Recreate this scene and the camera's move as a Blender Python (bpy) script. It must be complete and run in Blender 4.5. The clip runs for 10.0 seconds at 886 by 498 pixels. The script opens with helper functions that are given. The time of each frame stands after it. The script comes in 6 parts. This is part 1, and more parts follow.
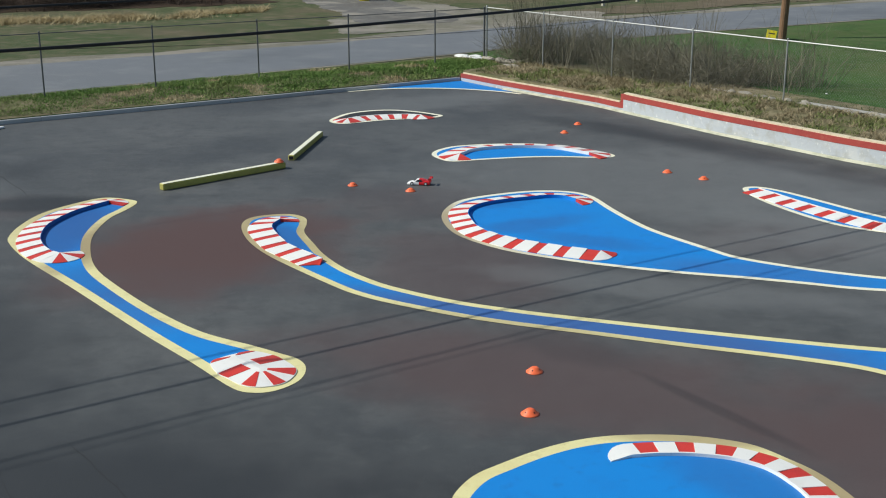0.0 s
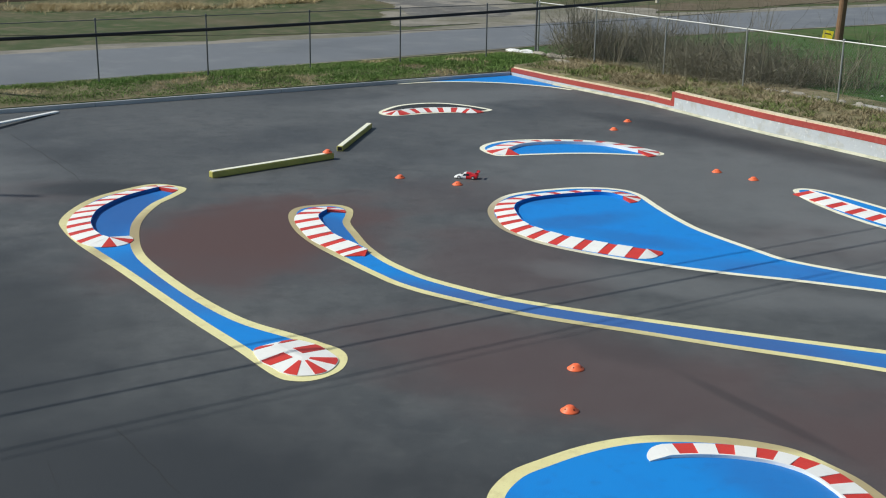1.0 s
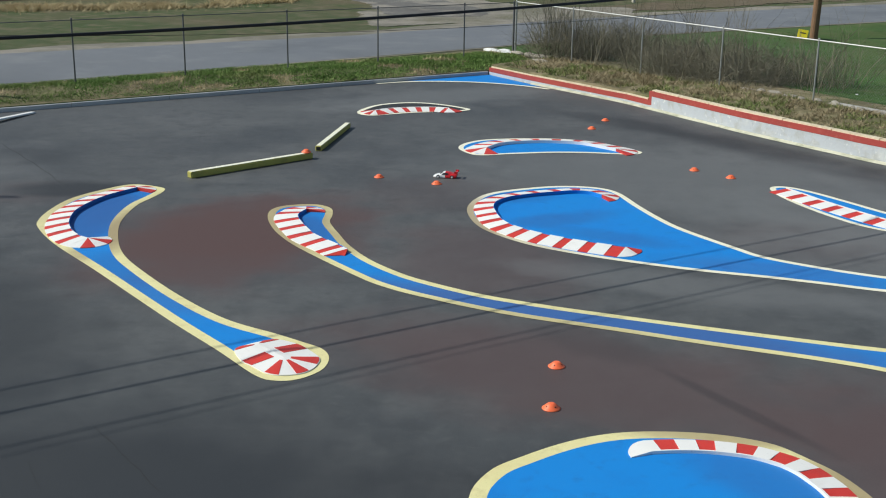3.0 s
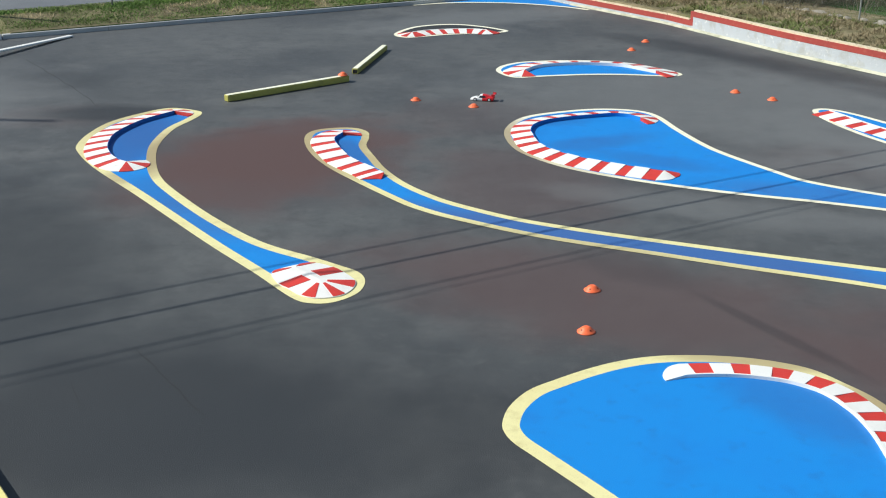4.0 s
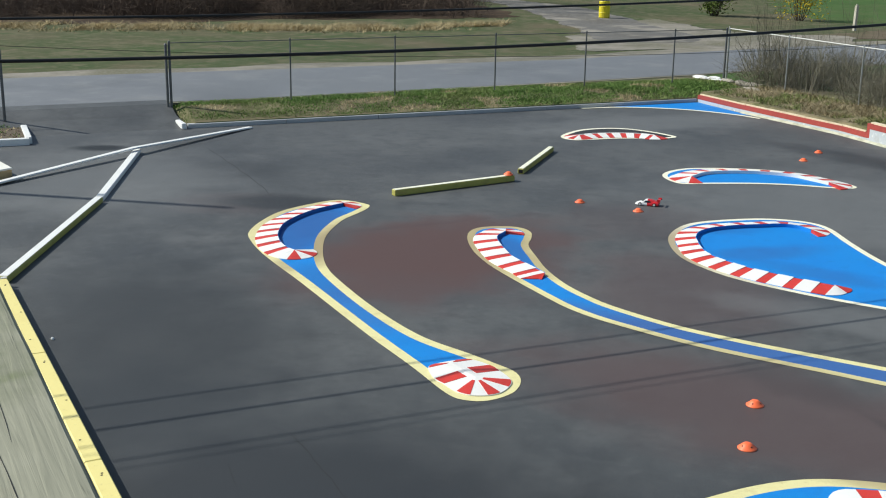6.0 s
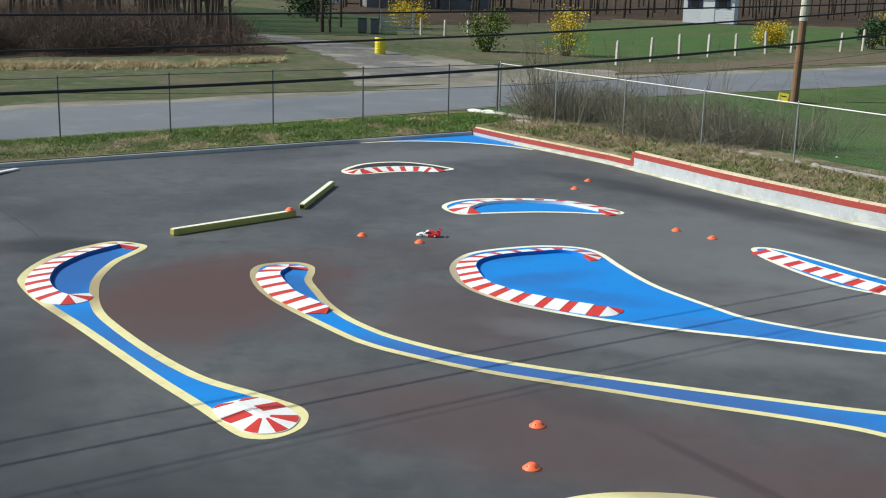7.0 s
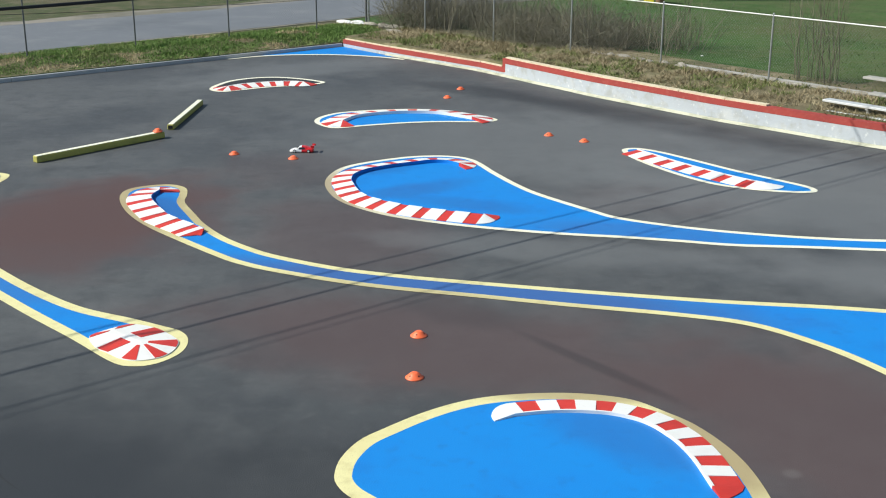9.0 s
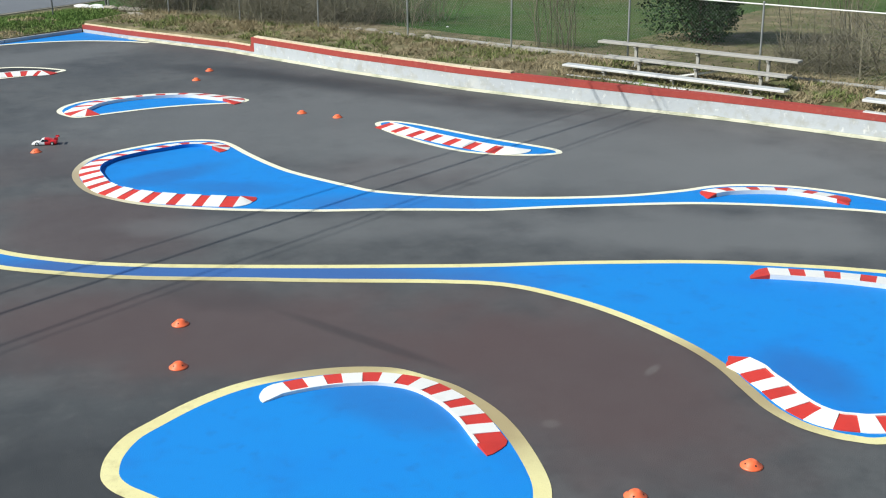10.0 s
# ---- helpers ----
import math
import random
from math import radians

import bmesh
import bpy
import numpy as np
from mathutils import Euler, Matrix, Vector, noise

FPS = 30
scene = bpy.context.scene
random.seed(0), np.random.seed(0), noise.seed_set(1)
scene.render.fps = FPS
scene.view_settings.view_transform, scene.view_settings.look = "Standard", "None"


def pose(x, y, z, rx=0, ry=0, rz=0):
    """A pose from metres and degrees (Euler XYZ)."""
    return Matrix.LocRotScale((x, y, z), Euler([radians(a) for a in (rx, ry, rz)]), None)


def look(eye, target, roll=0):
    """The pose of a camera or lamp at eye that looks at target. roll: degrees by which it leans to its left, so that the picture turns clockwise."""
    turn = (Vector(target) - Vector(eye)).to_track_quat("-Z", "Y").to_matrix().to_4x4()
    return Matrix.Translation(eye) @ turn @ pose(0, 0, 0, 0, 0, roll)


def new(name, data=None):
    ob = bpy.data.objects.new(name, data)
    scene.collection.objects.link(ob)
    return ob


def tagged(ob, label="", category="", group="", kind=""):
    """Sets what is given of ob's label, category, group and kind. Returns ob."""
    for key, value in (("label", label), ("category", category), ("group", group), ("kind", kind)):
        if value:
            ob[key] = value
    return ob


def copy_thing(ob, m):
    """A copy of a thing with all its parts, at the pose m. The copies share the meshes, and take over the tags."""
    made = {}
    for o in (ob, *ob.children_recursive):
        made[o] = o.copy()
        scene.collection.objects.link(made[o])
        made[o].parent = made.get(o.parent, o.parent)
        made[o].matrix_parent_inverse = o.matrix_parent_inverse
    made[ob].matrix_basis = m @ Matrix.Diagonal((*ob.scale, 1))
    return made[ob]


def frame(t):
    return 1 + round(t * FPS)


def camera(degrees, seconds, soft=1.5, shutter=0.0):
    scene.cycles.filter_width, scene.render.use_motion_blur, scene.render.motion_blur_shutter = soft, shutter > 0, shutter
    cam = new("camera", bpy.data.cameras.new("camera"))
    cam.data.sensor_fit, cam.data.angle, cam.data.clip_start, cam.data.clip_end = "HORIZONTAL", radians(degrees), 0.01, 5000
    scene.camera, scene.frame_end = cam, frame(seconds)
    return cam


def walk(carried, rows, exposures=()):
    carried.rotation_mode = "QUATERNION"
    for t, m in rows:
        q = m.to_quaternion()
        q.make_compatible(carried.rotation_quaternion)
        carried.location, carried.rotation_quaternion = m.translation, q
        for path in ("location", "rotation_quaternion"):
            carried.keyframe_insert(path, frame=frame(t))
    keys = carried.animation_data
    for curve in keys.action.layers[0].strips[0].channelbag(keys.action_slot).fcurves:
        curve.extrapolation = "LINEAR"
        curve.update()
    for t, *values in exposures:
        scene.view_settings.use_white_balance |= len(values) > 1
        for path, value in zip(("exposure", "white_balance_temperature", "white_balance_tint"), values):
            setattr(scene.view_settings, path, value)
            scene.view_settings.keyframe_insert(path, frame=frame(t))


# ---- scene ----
cam = camera(41.22, 10.0, soft=1.1)
# seconds, x, y, z, yaw, pitch, roll
ROWS = [
    (0.0, -0.033, 0.034, 4.899, 0.05, -15.98, -0.01),
    (0.2, -0.030, 0.034, 4.899, 1.77, -16.12, 0.26),
    (0.5, -0.025, 0.033, 4.899, 3.31, -16.57, 0.54),
    (1.0, 0.000, 0.027, 4.902, 2.43, -16.30, 0.83),
    (1.5, -0.011, 0.006, 4.892, 1.37, -15.89, 0.64),
    (2.0, -0.008, 0.003, 4.897, 0.63, -15.67, 0.71),
    (2.2, -0.005, 0.003, 4.901, 0.37, -15.63, 0.71),
    (3.3, -0.043, -0.007, 4.897, 2.76, -17.19, 1.11),
    (3.5, -0.037, 0.013, 4.898, 4.07, -18.03, 1.11),
    (4.0, -0.002, 0.010, 4.892, 3.23, -20.02, 0.30),
    (4.2, -0.016, 0.021, 4.897, 3.23, -20.90, 0.35),
    (4.5, -0.037, 0.037, 4.904, 6.36, -21.74, 0.01),
    (4.7, -0.046, 0.036, 4.908, 9.85, -21.54, -0.02),
    (5.0, -0.059, 0.034, 4.914, 13.91, -19.38, 0.16),
    (5.2, -0.048, 0.028, 4.904, 15.27, -18.05, 0.22),
    (5.4, -0.045, 0.024, 4.903, 15.80, -17.10, 0.35),
    (6.3, -0.025, 0.010, 4.904, 8.73, -14.48, 1.20),
    (6.5, -0.020, 0.010, 4.898, 7.46, -13.72, 1.48),
    (6.7, -0.011, -0.001, 4.894, 4.47, -13.01, 1.72),
    (7.0, 0.003, -0.017, 4.887, 0.58, -13.38, 1.38),
    (7.2, -0.001, -0.013, 4.895, -1.51, -13.77, 1.38),
    (7.5, -0.006, -0.006, 4.906, -3.73, -14.02, 1.33),
    (8.0, 0.004, 0.007, 4.903, -4.00, -14.67, 1.16),
    (8.2, 0.018, 0.007, 4.901, -3.96, -15.09, 0.89),
    (8.5, 0.039, 0.007, 4.898, -4.76, -16.09, 0.82),
    (8.7, 0.048, 0.010, 4.893, -5.00, -16.66, 0.57),
    (9.0, 0.061, 0.014, 4.886, -5.51, -17.58, 0.18),
    (9.2, 0.075, -0.008, 4.894, -6.30, -18.03, -0.11),
    (9.5, 0.096, -0.042, 4.905, -9.59, -18.54, -0.22),
    (9.7, 0.123, -0.062, 4.910, -12.47, -18.64, -0.20),
    (10.0, 0.163, -0.093, 4.918, -17.30, -18.76, -0.47),
]
walk(cam, [(t, pose(x, y, z, 0, 0, yaw) @ pose(0, 0, 0, 90 + pitch) @ pose(0, 0, 0, 0, 0, roll)) for t, x, y, z, yaw, pitch, roll in ROWS],
     exposures=[(0.0, 0.0, 6500, 3), (2.2, 0.04, 6500, 3), (3.5, 0.0, 6500, 3), (4.0, 0.27, 6500, 3), (5.2, 0.24, 6500, 3), (6.5, 0.22, 6500, 3), (7.5, 0.28, 6500, 3), (9.0, 0.31, 6500, 3), (10.0, 0.33, 6500, 3)])

# ---- world and sun ----
SUN = Vector((-1.15, 0.0, 1.0)).normalized()
world = bpy.data.worlds.new("sky")
scene.world = world
world.use_nodes = True
wn = world.node_tree.nodes
sky = wn.new("ShaderNodeTexSky")
sky.sky_type = "NISHITA"
sky.sun_disc = False
sky.sun_elevation = math.asin(SUN.z)
sky.sun_rotation = math.atan2(SUN.x, SUN.y)
world.node_tree.links.new(sky.outputs["Color"], wn["Background"].inputs["Color"])
wn["Background"].inputs["Strength"].default_value = 0.085
sun = new("sun", bpy.data.lights.new("sun", "SUN"))
sun.data.energy = 4.3
sun.data.angle = radians(0.75)
sun.data.color = (1.0, 0.96, 0.9)
sun.matrix_world = look(SUN * 60, (0, 0, 0))


# ---- materials ----
def material(name, base, rough=0.7, metal=0.0, spots=(), bump=0.0, bump_scale=60.0, jitter=0.0, spec=0.5):
    """A node material: base colour, then noise layers (scale, low, high, colour, strength), fine bump, and a
    lighter or darker value from object to object."""
    m = bpy.data.materials.new(name)
    m.use_nodes = True
    nt = m.node_tree
    b = nt.nodes["Principled BSDF"]
    geo = nt.nodes.new("ShaderNodeNewGeometry")
    col = nt.nodes.new("ShaderNodeRGB")
    col.outputs[0].default_value = (*base, 1)
    out = col.outputs[0]
    for scale, low, high, colour, strength in spots:
        n = nt.nodes.new("ShaderNodeTexNoise")
        n.inputs["Scale"].default_value = scale
        n.inputs["Detail"].default_value = 5
        n.inputs["Roughness"].default_value = 0.6
        nt.links.new(geo.outputs["Position"], n.inputs["Vector"])
        r = nt.nodes.new("ShaderNodeMapRange")
        r.inputs["From Min"].default_value, r.inputs["From Max"].default_value = low, high
        r.inputs["To Max"].default_value = strength
        nt.links.new(n.outputs["Fac"], r.inputs["Value"])
        x = nt.nodes.new("ShaderNodeMix")
        x.data_type = "RGBA"
        nt.links.new(r.outputs["Result"], x.inputs["Factor"])
        nt.links.new(out, x.inputs["A"])
        x.inputs["B"].default_value = (*colour, 1)
        out = x.outputs["Result"]
    if jitter:
        oi = nt.nodes.new("ShaderNodeObjectInfo")
        isl = nt.nodes.new("ShaderNodeMath")
        isl.operation = "ADD"
        nt.links.new(oi.outputs["Random"], isl.inputs[0])
        nt.links.new(geo.outputs["Random Per Island"], isl.inputs[1])
        r = nt.nodes.new("ShaderNodeMapRange")
        r.inputs["From Max"].default_value = 2.0
        r.inputs["To Min"].default_value, r.inputs["To Max"].default_value = 1 - jitter, 1 + jitter
        nt.links.new(isl.outputs[0], r.inputs["Value"])
        h = nt.nodes.new("ShaderNodeHueSaturation")
        nt.links.new(r.outputs["Result"], h.inputs["Value"])
        nt.links.new(out, h.inputs["Color"])
        out = h.outputs["Color"]
    nt.links.new(out, b.inputs["Base Color"])
    b.inputs["Roughness"].default_value = rough
    b.inputs["Metallic"].default_value = metal
    b.inputs["Specular IOR Level"].default_value = spec
    if bump:
        n = nt.nodes.new("ShaderNodeTexNoise")
        n.inputs["Scale"].default_value = bump_scale
        n.inputs["Detail"].default_value = 4
        nt.links.new(geo.outputs["Position"], n.inputs["Vector"])
        bp = nt.nodes.new("ShaderNodeBump")
        bp.inputs["Strength"].default_value = bump
        bp.inputs["Distance"].default_value = 0.01
        nt.links.new(n.outputs["Fac"], bp.inputs["Height"])
        nt.links.new(bp.outputs["Normal"], b.inputs["Normal"])
    return m


def stain_or_shade(m, centre, radii, angle, colour, strength, ragged=0.35):
    """Adds a soft-edged ragged oval, a stain or painted shade, lying on the ground, to a material."""
    nt = m.node_tree
    b = nt.nodes["Principled BSDF"]
    old = b.inputs["Base Color"].links[0].from_socket
    geo = nt.nodes.new("ShaderNodeNewGeometry")
    mp = nt.nodes.new("ShaderNodeMapping")
    mp.vector_type = "TEXTURE"
    mp.inputs["Location"].default_value = (*centre, 0)
    mp.inputs["Rotation"].default_value = (0, 0, radians(angle))
    mp.inputs["Scale"].default_value = (*radii, 50)
    nt.links.new(geo.outputs["Position"], mp.inputs["Vector"])
    ln = nt.nodes.new("ShaderNodeVectorMath")
    ln.operation = "LENGTH"
    nt.links.new(mp.outputs["Vector"], ln.inputs[0])
    n = nt.nodes.new("ShaderNodeTexNoise")
    n.inputs["Scale"].default_value = 1.1
    n.inputs["Detail"].default_value = 6
    nt.links.new(geo.outputs["Position"], n.inputs["Vector"])
    ad = nt.nodes.new("ShaderNodeMath")
    ad.operation = "MULTIPLY_ADD"
    nt.links.new(n.outputs["Fac"], ad.inputs[0])
    ad.inputs[1].default_value = ragged * 2
    nt.links.new(ln.outputs["Value"], ad.inputs[2])
    r = nt.nodes.new("ShaderNodeMapRange")
    r.interpolation_type = "SMOOTHSTEP"
    r.inputs["From Min"].default_value, r.inputs["From Max"].default_value = 0.35 + ragged, 1.0 + ragged
    r.inputs["To Min"].default_value, r.inputs["To Max"].default_value = strength, 0
    nt.links.new(ad.outputs[0], r.inputs["Value"])
    x = nt.nodes.new("ShaderNodeMix")
    x.data_type = "RGBA"
    nt.links.new(r.outputs["Result"], x.inputs["Factor"])
    nt.links.new(old, x.inputs["A"])
    x.inputs["B"].default_value = (*colour, 1)
    nt.links.new(x.outputs["Result"], b.inputs["Base Color"])


ASPHALT = material("asphalt", (0.092, 0.095, 0.097), 0.58, spots=[
    (0.16, 0.42, 0.62, (0.046, 0.05, 0.056), 0.9), (0.42, 0.5, 0.7, (0.125, 0.127, 0.128), 0.8), (1.1, 0.52, 0.72, (0.052, 0.054, 0.058), 0.6),
    (2.6, 0.48, 0.72, (0.042, 0.044, 0.047), 0.6), (5.5, 0.52, 0.72, (0.125, 0.125, 0.125), 0.35), (8, 0.5, 0.75, (0.05, 0.052, 0.056), 0.4), (55, 0.45, 0.7, (0.1, 0.1, 0.102), 0.4)], bump=0.35, bump_scale=120, spec=0.4)
RUST = (0.09, 0.059, 0.058)
for c, r, ang, s in [((-3.6, 17.2), (2.7, 3.8), -25, 0.9), ((1.2, 12.0), (4.6, 1.9), -22, 0.75), ((4.6, 9.6), (2.2, 3.2), 15, 0.8),
                     ((0.2, 16.2), (1.9, 2.6), 20, 0.55), ((-0.4, 20.2), (2.4, 2.0), 0, 0.3), ((5.2, 17.6), (2.0, 1.6), -30, 0.4),
                     ((-7.9, 19.7), (1.6, 1.2), 0, 0.35)]:
    stain_or_shade(ASPHALT, c, r, ang, RUST, s)
stain_or_shade(ASPHALT, (-3.7, 17.4), (2.3, 3.2), -25, (0.092, 0.048, 0.042), 0.75)
# dark ovals; the first paints the soft shadow of the west pole's top
for c, r, ang, s in [((-7.0, 20.0), (1.8, 0.85), 5, 0.9), ((7.2, 23.3), (7.5, 1.0), -53, 0.85), ((3.6, 27.6), (3.0, 0.8), -45, 0.5), 
                     ((-1.0, 8.8), (2.6, 1.5), 10, 0.6), ((-6.3, 13.0), (2.3, 4.2), 30, 0.7), ((-3.3, 9.0), (2.8, 2.1), 30, 0.9), ((1.5, 13.0), (1.4, 0.6), -40, 0.25), ((-9.0, 22.5), (1.6, 1.2), 0, 0.5)]:
    stain_or_shade(ASPHALT, c, r, ang, (0.026, 0.027, 0.03), s)
ROAD = material("road_asphalt", (0.148, 0.159, 0.182), 0.85, spots=[(0.2, 0.45, 0.7, (0.14, 0.15, 0.17), 0.8), (1.5, 0.5, 0.8, (0.23, 0.24, 0.25), 0.5), (0.13, 0.5, 0.6, (0.1, 0.11, 0.13), 0.6), (0.5, 0.55, 0.7, (0.22, 0.225, 0.23), 0.4), (30, 0.5, 0.7, (0.1, 0.1, 0.1), 0.3)], bump=0.3)
SAND = material("sandy_shoulder", (0.25, 0.225, 0.19), 0.95, spots=[(0.4, 0.46, 0.6, (0.13, 0.12, 0.1), 0.8), (0.8, 0.45, 0.7, (0.15, 0.14, 0.1), 0.85), (0.25, 0.5, 0.62, (0.11, 0.105, 0.06), 0.8), (9, 0.5, 0.7, (0.33, 0.31, 0.27), 0.5)], bump=0.5)
GRAVEL = material("gravel_drive", (0.12, 0.114, 0.108), 0.95, spots=[(0.3, 0.45, 0.65, (0.1, 0.09, 0.08), 0.8), (0.55, 0.52, 0.64, (0.3, 0.27, 0.23), 0.75), (4, 0.5, 0.7, (0.22, 0.21, 0.19), 0.6)], bump=0.5)
ROUGHGRASS = material("rough_grass", (0.07, 0.088, 0.042), 0.95, spots=[(0.12, 0.45, 0.62, (0.125, 0.105, 0.07), 0.8), (0.35, 0.48, 0.66, (0.055, 0.085, 0.034), 0.8), (1.4, 0.52, 0.62, (0.17, 0.145, 0.1), 0.55), (2.5, 0.5, 0.7, (0.18, 0.15, 0.1), 0.5)], bump=0.8, bump_scale=12, spec=0.1)
LAWNBLADE = material("lawn_blades", (0.075, 0.125, 0.038), 0.9, spots=[(0.7, 0.45, 0.7, (0.05, 0.1, 0.028), 0.7)], jitter=0.2, spec=0.1)
BANKGREEN = material("bank_grass_blades", (0.15, 0.19, 0.065), 0.9, spots=[(0.8, 0.45, 0.65, (0.22, 0.2, 0.1), 0.7)], jitter=0.3, spec=0.1)
BANKBLADE = material("bank_straw", (0.36, 0.3, 0.19), 0.9, spots=[(1.0, 0.45, 0.65, (0.2, 0.16, 0.09), 0.7)], jitter=0.35, spec=0.1)
LAWN = material("lawn", (0.056, 0.115, 0.034), 0.95, spots=[(0.09, 0.46, 0.62, (0.11, 0.1, 0.055), 0.7), (0.5, 0.45, 0.66, (0.045, 0.082, 0.028), 0.7), (1.6, 0.5, 0.7, (0.13, 0.125, 0.07), 0.5), (6, 0.45, 0.7, (0.085, 0.15, 0.045), 0.5)], bump=0.35, bump_scale=25, spec=0.1)
# lawn green darkened, with the shade of the trees put into its colour
FARLAWN = material("tree_shaded_far_grass", (0.04, 0.072, 0.028), 0.95, spots=[(0.15, 0.45, 0.62, (0.06, 0.062, 0.035), 0.8), (1.2, 0.5, 0.7, (0.035, 0.055, 0.022), 0.6)], bump=0.5, bump_scale=10, spec=0.1)
BANKSOIL = material("dry_bank", (0.15, 0.13, 0.08), 0.95, spots=[(0.5, 0.42, 0.62, (0.1, 0.12, 0.045), 0.8), (1.1, 0.5, 0.62, (0.3, 0.25, 0.16), 0.7), (2.5, 0.48, 0.7, (0.24, 0.2, 0.13), 0.7), (8, 0.5, 0.7, (0.09, 0.075, 0.05), 0.6)], bump=1.0, bump_scale=18, spec=0.1)
VERGE = material("dry_brown_verge", (0.14, 0.112, 0.08), 0.95, spots=[(0.3, 0.45, 0.65, (0.1, 0.1, 0.055), 0.8), (1.5, 0.5, 0.7, (0.19, 0.16, 0.12), 0.6), (5, 0.5, 0.7, (0.08, 0.065, 0.045), 0.6)], bump=0.8, bump_scale=10, spec=0.1)
LITTER = material("leaf_litter", (0.06, 0.042, 0.03), 0.95, spots=[(0.12, 0.42, 0.62, (0.05, 0.035, 0.026), 0.85), (0.5, 0.5, 0.7, (0.13, 0.09, 0.055), 0.7), (3, 0.5, 0.7, (0.04, 0.03, 0.022), 0.7)], bump=1.0, bump_scale=6, spec=0.1)
BLUE = material("blue_paint", (0.012, 0.225, 0.65), 0.6, spec=0.25, spots=[(0.5, 0.5, 0.75, (0.012, 0.19, 0.64), 0.6), (1.7, 0.52, 0.72, (0.015, 0.16, 0.52), 0.4), (4.5, 0.56, 0.75, (0.02, 0.13, 0.42), 0.45), (70, 0.55, 0.75, (0.015, 0.18, 0.6), 0.4)], bump=0.3, bump_scale=120)
YELLOW = material("yellow_paint", (0.77, 0.71, 0.37), 0.6, spots=[(0.8, 0.5, 0.72, (0.68, 0.59, 0.27), 0.6), (5, 0.52, 0.75, (0.46, 0.38, 0.17), 0.45), (80, 0.58, 0.75, (0.3, 0.26, 0.15), 0.4)], bump=0.3, bump_scale=120)
CREAM = material("cream_paint", (0.85, 0.82, 0.66), 0.6, spots=[(0.8, 0.5, 0.72, (0.8, 0.75, 0.5), 0.6), (6, 0.55, 0.75, (0.55, 0.5, 0.3), 0.4)], bump=0.3, bump_scale=120)
RUBBED = (0.34, 0.26, 0.145)
for c, r, ang, s in [((-5.3, 17.9), (0.7, 3.2), -8, 0.9), ((-2.85, 18.3), (1.0, 1.9), 10, 0.85), ((-2.3, 17.0), (1.2, 1.2), -60, 0.6), ((0.6, 13.6), (3.8, 0.8), -21, 0.5), ((-6.4, 19.0), (0.9, 2.4), 0, 0.45),
                     ((3.45, 9.3), (0.6, 1.6), 0, 0.85), ((2.5, 10.5), (1.4, 0.35), -8, 0.7), ((6.0, 9.0), (0.6, 1.5), 5, 0.85)]:
    stain_or_shade(YELLOW, c, r, ang, RUBBED, s, 0.25)
for c, r, ang, s in [((0.1, 18.6), (0.8, 2.0), 0, 0.85), ((1.0, 17.2), (1.2, 0.5), -30, 0.35)]:
    stain_or_shade(CREAM, c, r, ang, RUBBED, s, 0.25)
for c, r, ang, s in [((-6.0, 18.2), (1.0, 2.4), 0, 0.75), ((-4.8, 15.4), (1.3, 0.7), -50, 0.45), ((-2.6, 17.6), (0.7, 1.8), 15, 0.7), ((0.6, 20.0), (1.2, 0.6), 20, 0.4), ((2.7, 9.6), (1.2, 0.7), -50, 0.4), ((-5.9, 18.6), (0.6, 1.5), 0, 0.5), ((6.75, 8.9), (0.6, 0.9), 0, 0.5), ((1.4, 18.6), (1.5, 0.5), 25, 0.45), ((2.2, 17.6), (1.4, 0.5), -25, 0.4), ((-8, 33), (3, 3), 0, 0.6)]:
    stain_or_shade(BLUE, c, r, ang, (0.03, 0.105, 0.33), s)
for c, r, ang, s in [((1.3, 13.8), (5.4, 0.95), -21, 0.85), ((4.4, 15.9), (2.2, 0.7), -20, 0.4), ((-3.9, 14.4), (1.5, 0.7), -52, 0.4)]:
    stain_or_shade(BLUE, c, r, ang, (0.055, 0.115, 0.31), s, 0.2)
for c, r, ang, s in [((8.8, 17.5), (6.0, 4.2), -30, 0.65), ((10.5, 15.5), (3.0, 2.5), -30, 0.5), ((4.0, 21.8), (7.0, 4.6), -25, 0.5), ((8.2, 13.2), (4.0, 1.3), -22, 0.7), ((3.0, 15.2), (3.6, 0.8), -20, 0.45), ((-1.0, 31.0), (5.0, 1.6), 33, 0.5), ((-11.0, 21.0), (3.5, 4.5), 30, 0.5), ((4.0, 17.0), (3.0, 1.5), -20, 0.3)]:
    stain_or_shade(ASPHALT, c, r, ang, (0.162, 0.166, 0.17), s)
for c, r, ang, s in [((-3.6, 9.0), (5.0, 3.6), -25, 0.5), ((-5.6, 10.6), (2.0, 1.6), -40, 0.6), ((-2.6, 8.6), (2.0, 1.2), 0, 0.5)]:
    stain_or_shade(ASPHALT, c, r, ang, (0.028, 0.031, 0.036), s)
stain_or_shade(ASPHALT, (2.75, 11.2), (1.6, 0.13), -57, (0.03, 0.027, 0.028), 0.4, 0.15)
stain_or_shade(ASPHALT, (-12.7, 24.05), (0.85, 0.5), 15, (0.008, 0.008, 0.009), 0.95, 0.12)
for c, r, ang, s in [((5.32, 9.5), (0.2, 0.07), 40, 0.3), ((3.92, 8.74), (0.12, 0.12), 0, 0.22)]:
    stain_or_shade(ASPHALT, c, r, ang, (0.2, 0.19, 0.18), s, 0.25)
KRED = material("red_kerb_paint", (0.6, 0.04, 0.028), 0.5, spots=[(3, 0.5, 0.7, (0.45, 0.03, 0.025), 0.6), (25, 0.6, 0.75, (0.25, 0.06, 0.05), 0.4)], bump=0.25, bump_scale=70, jitter=0.12)
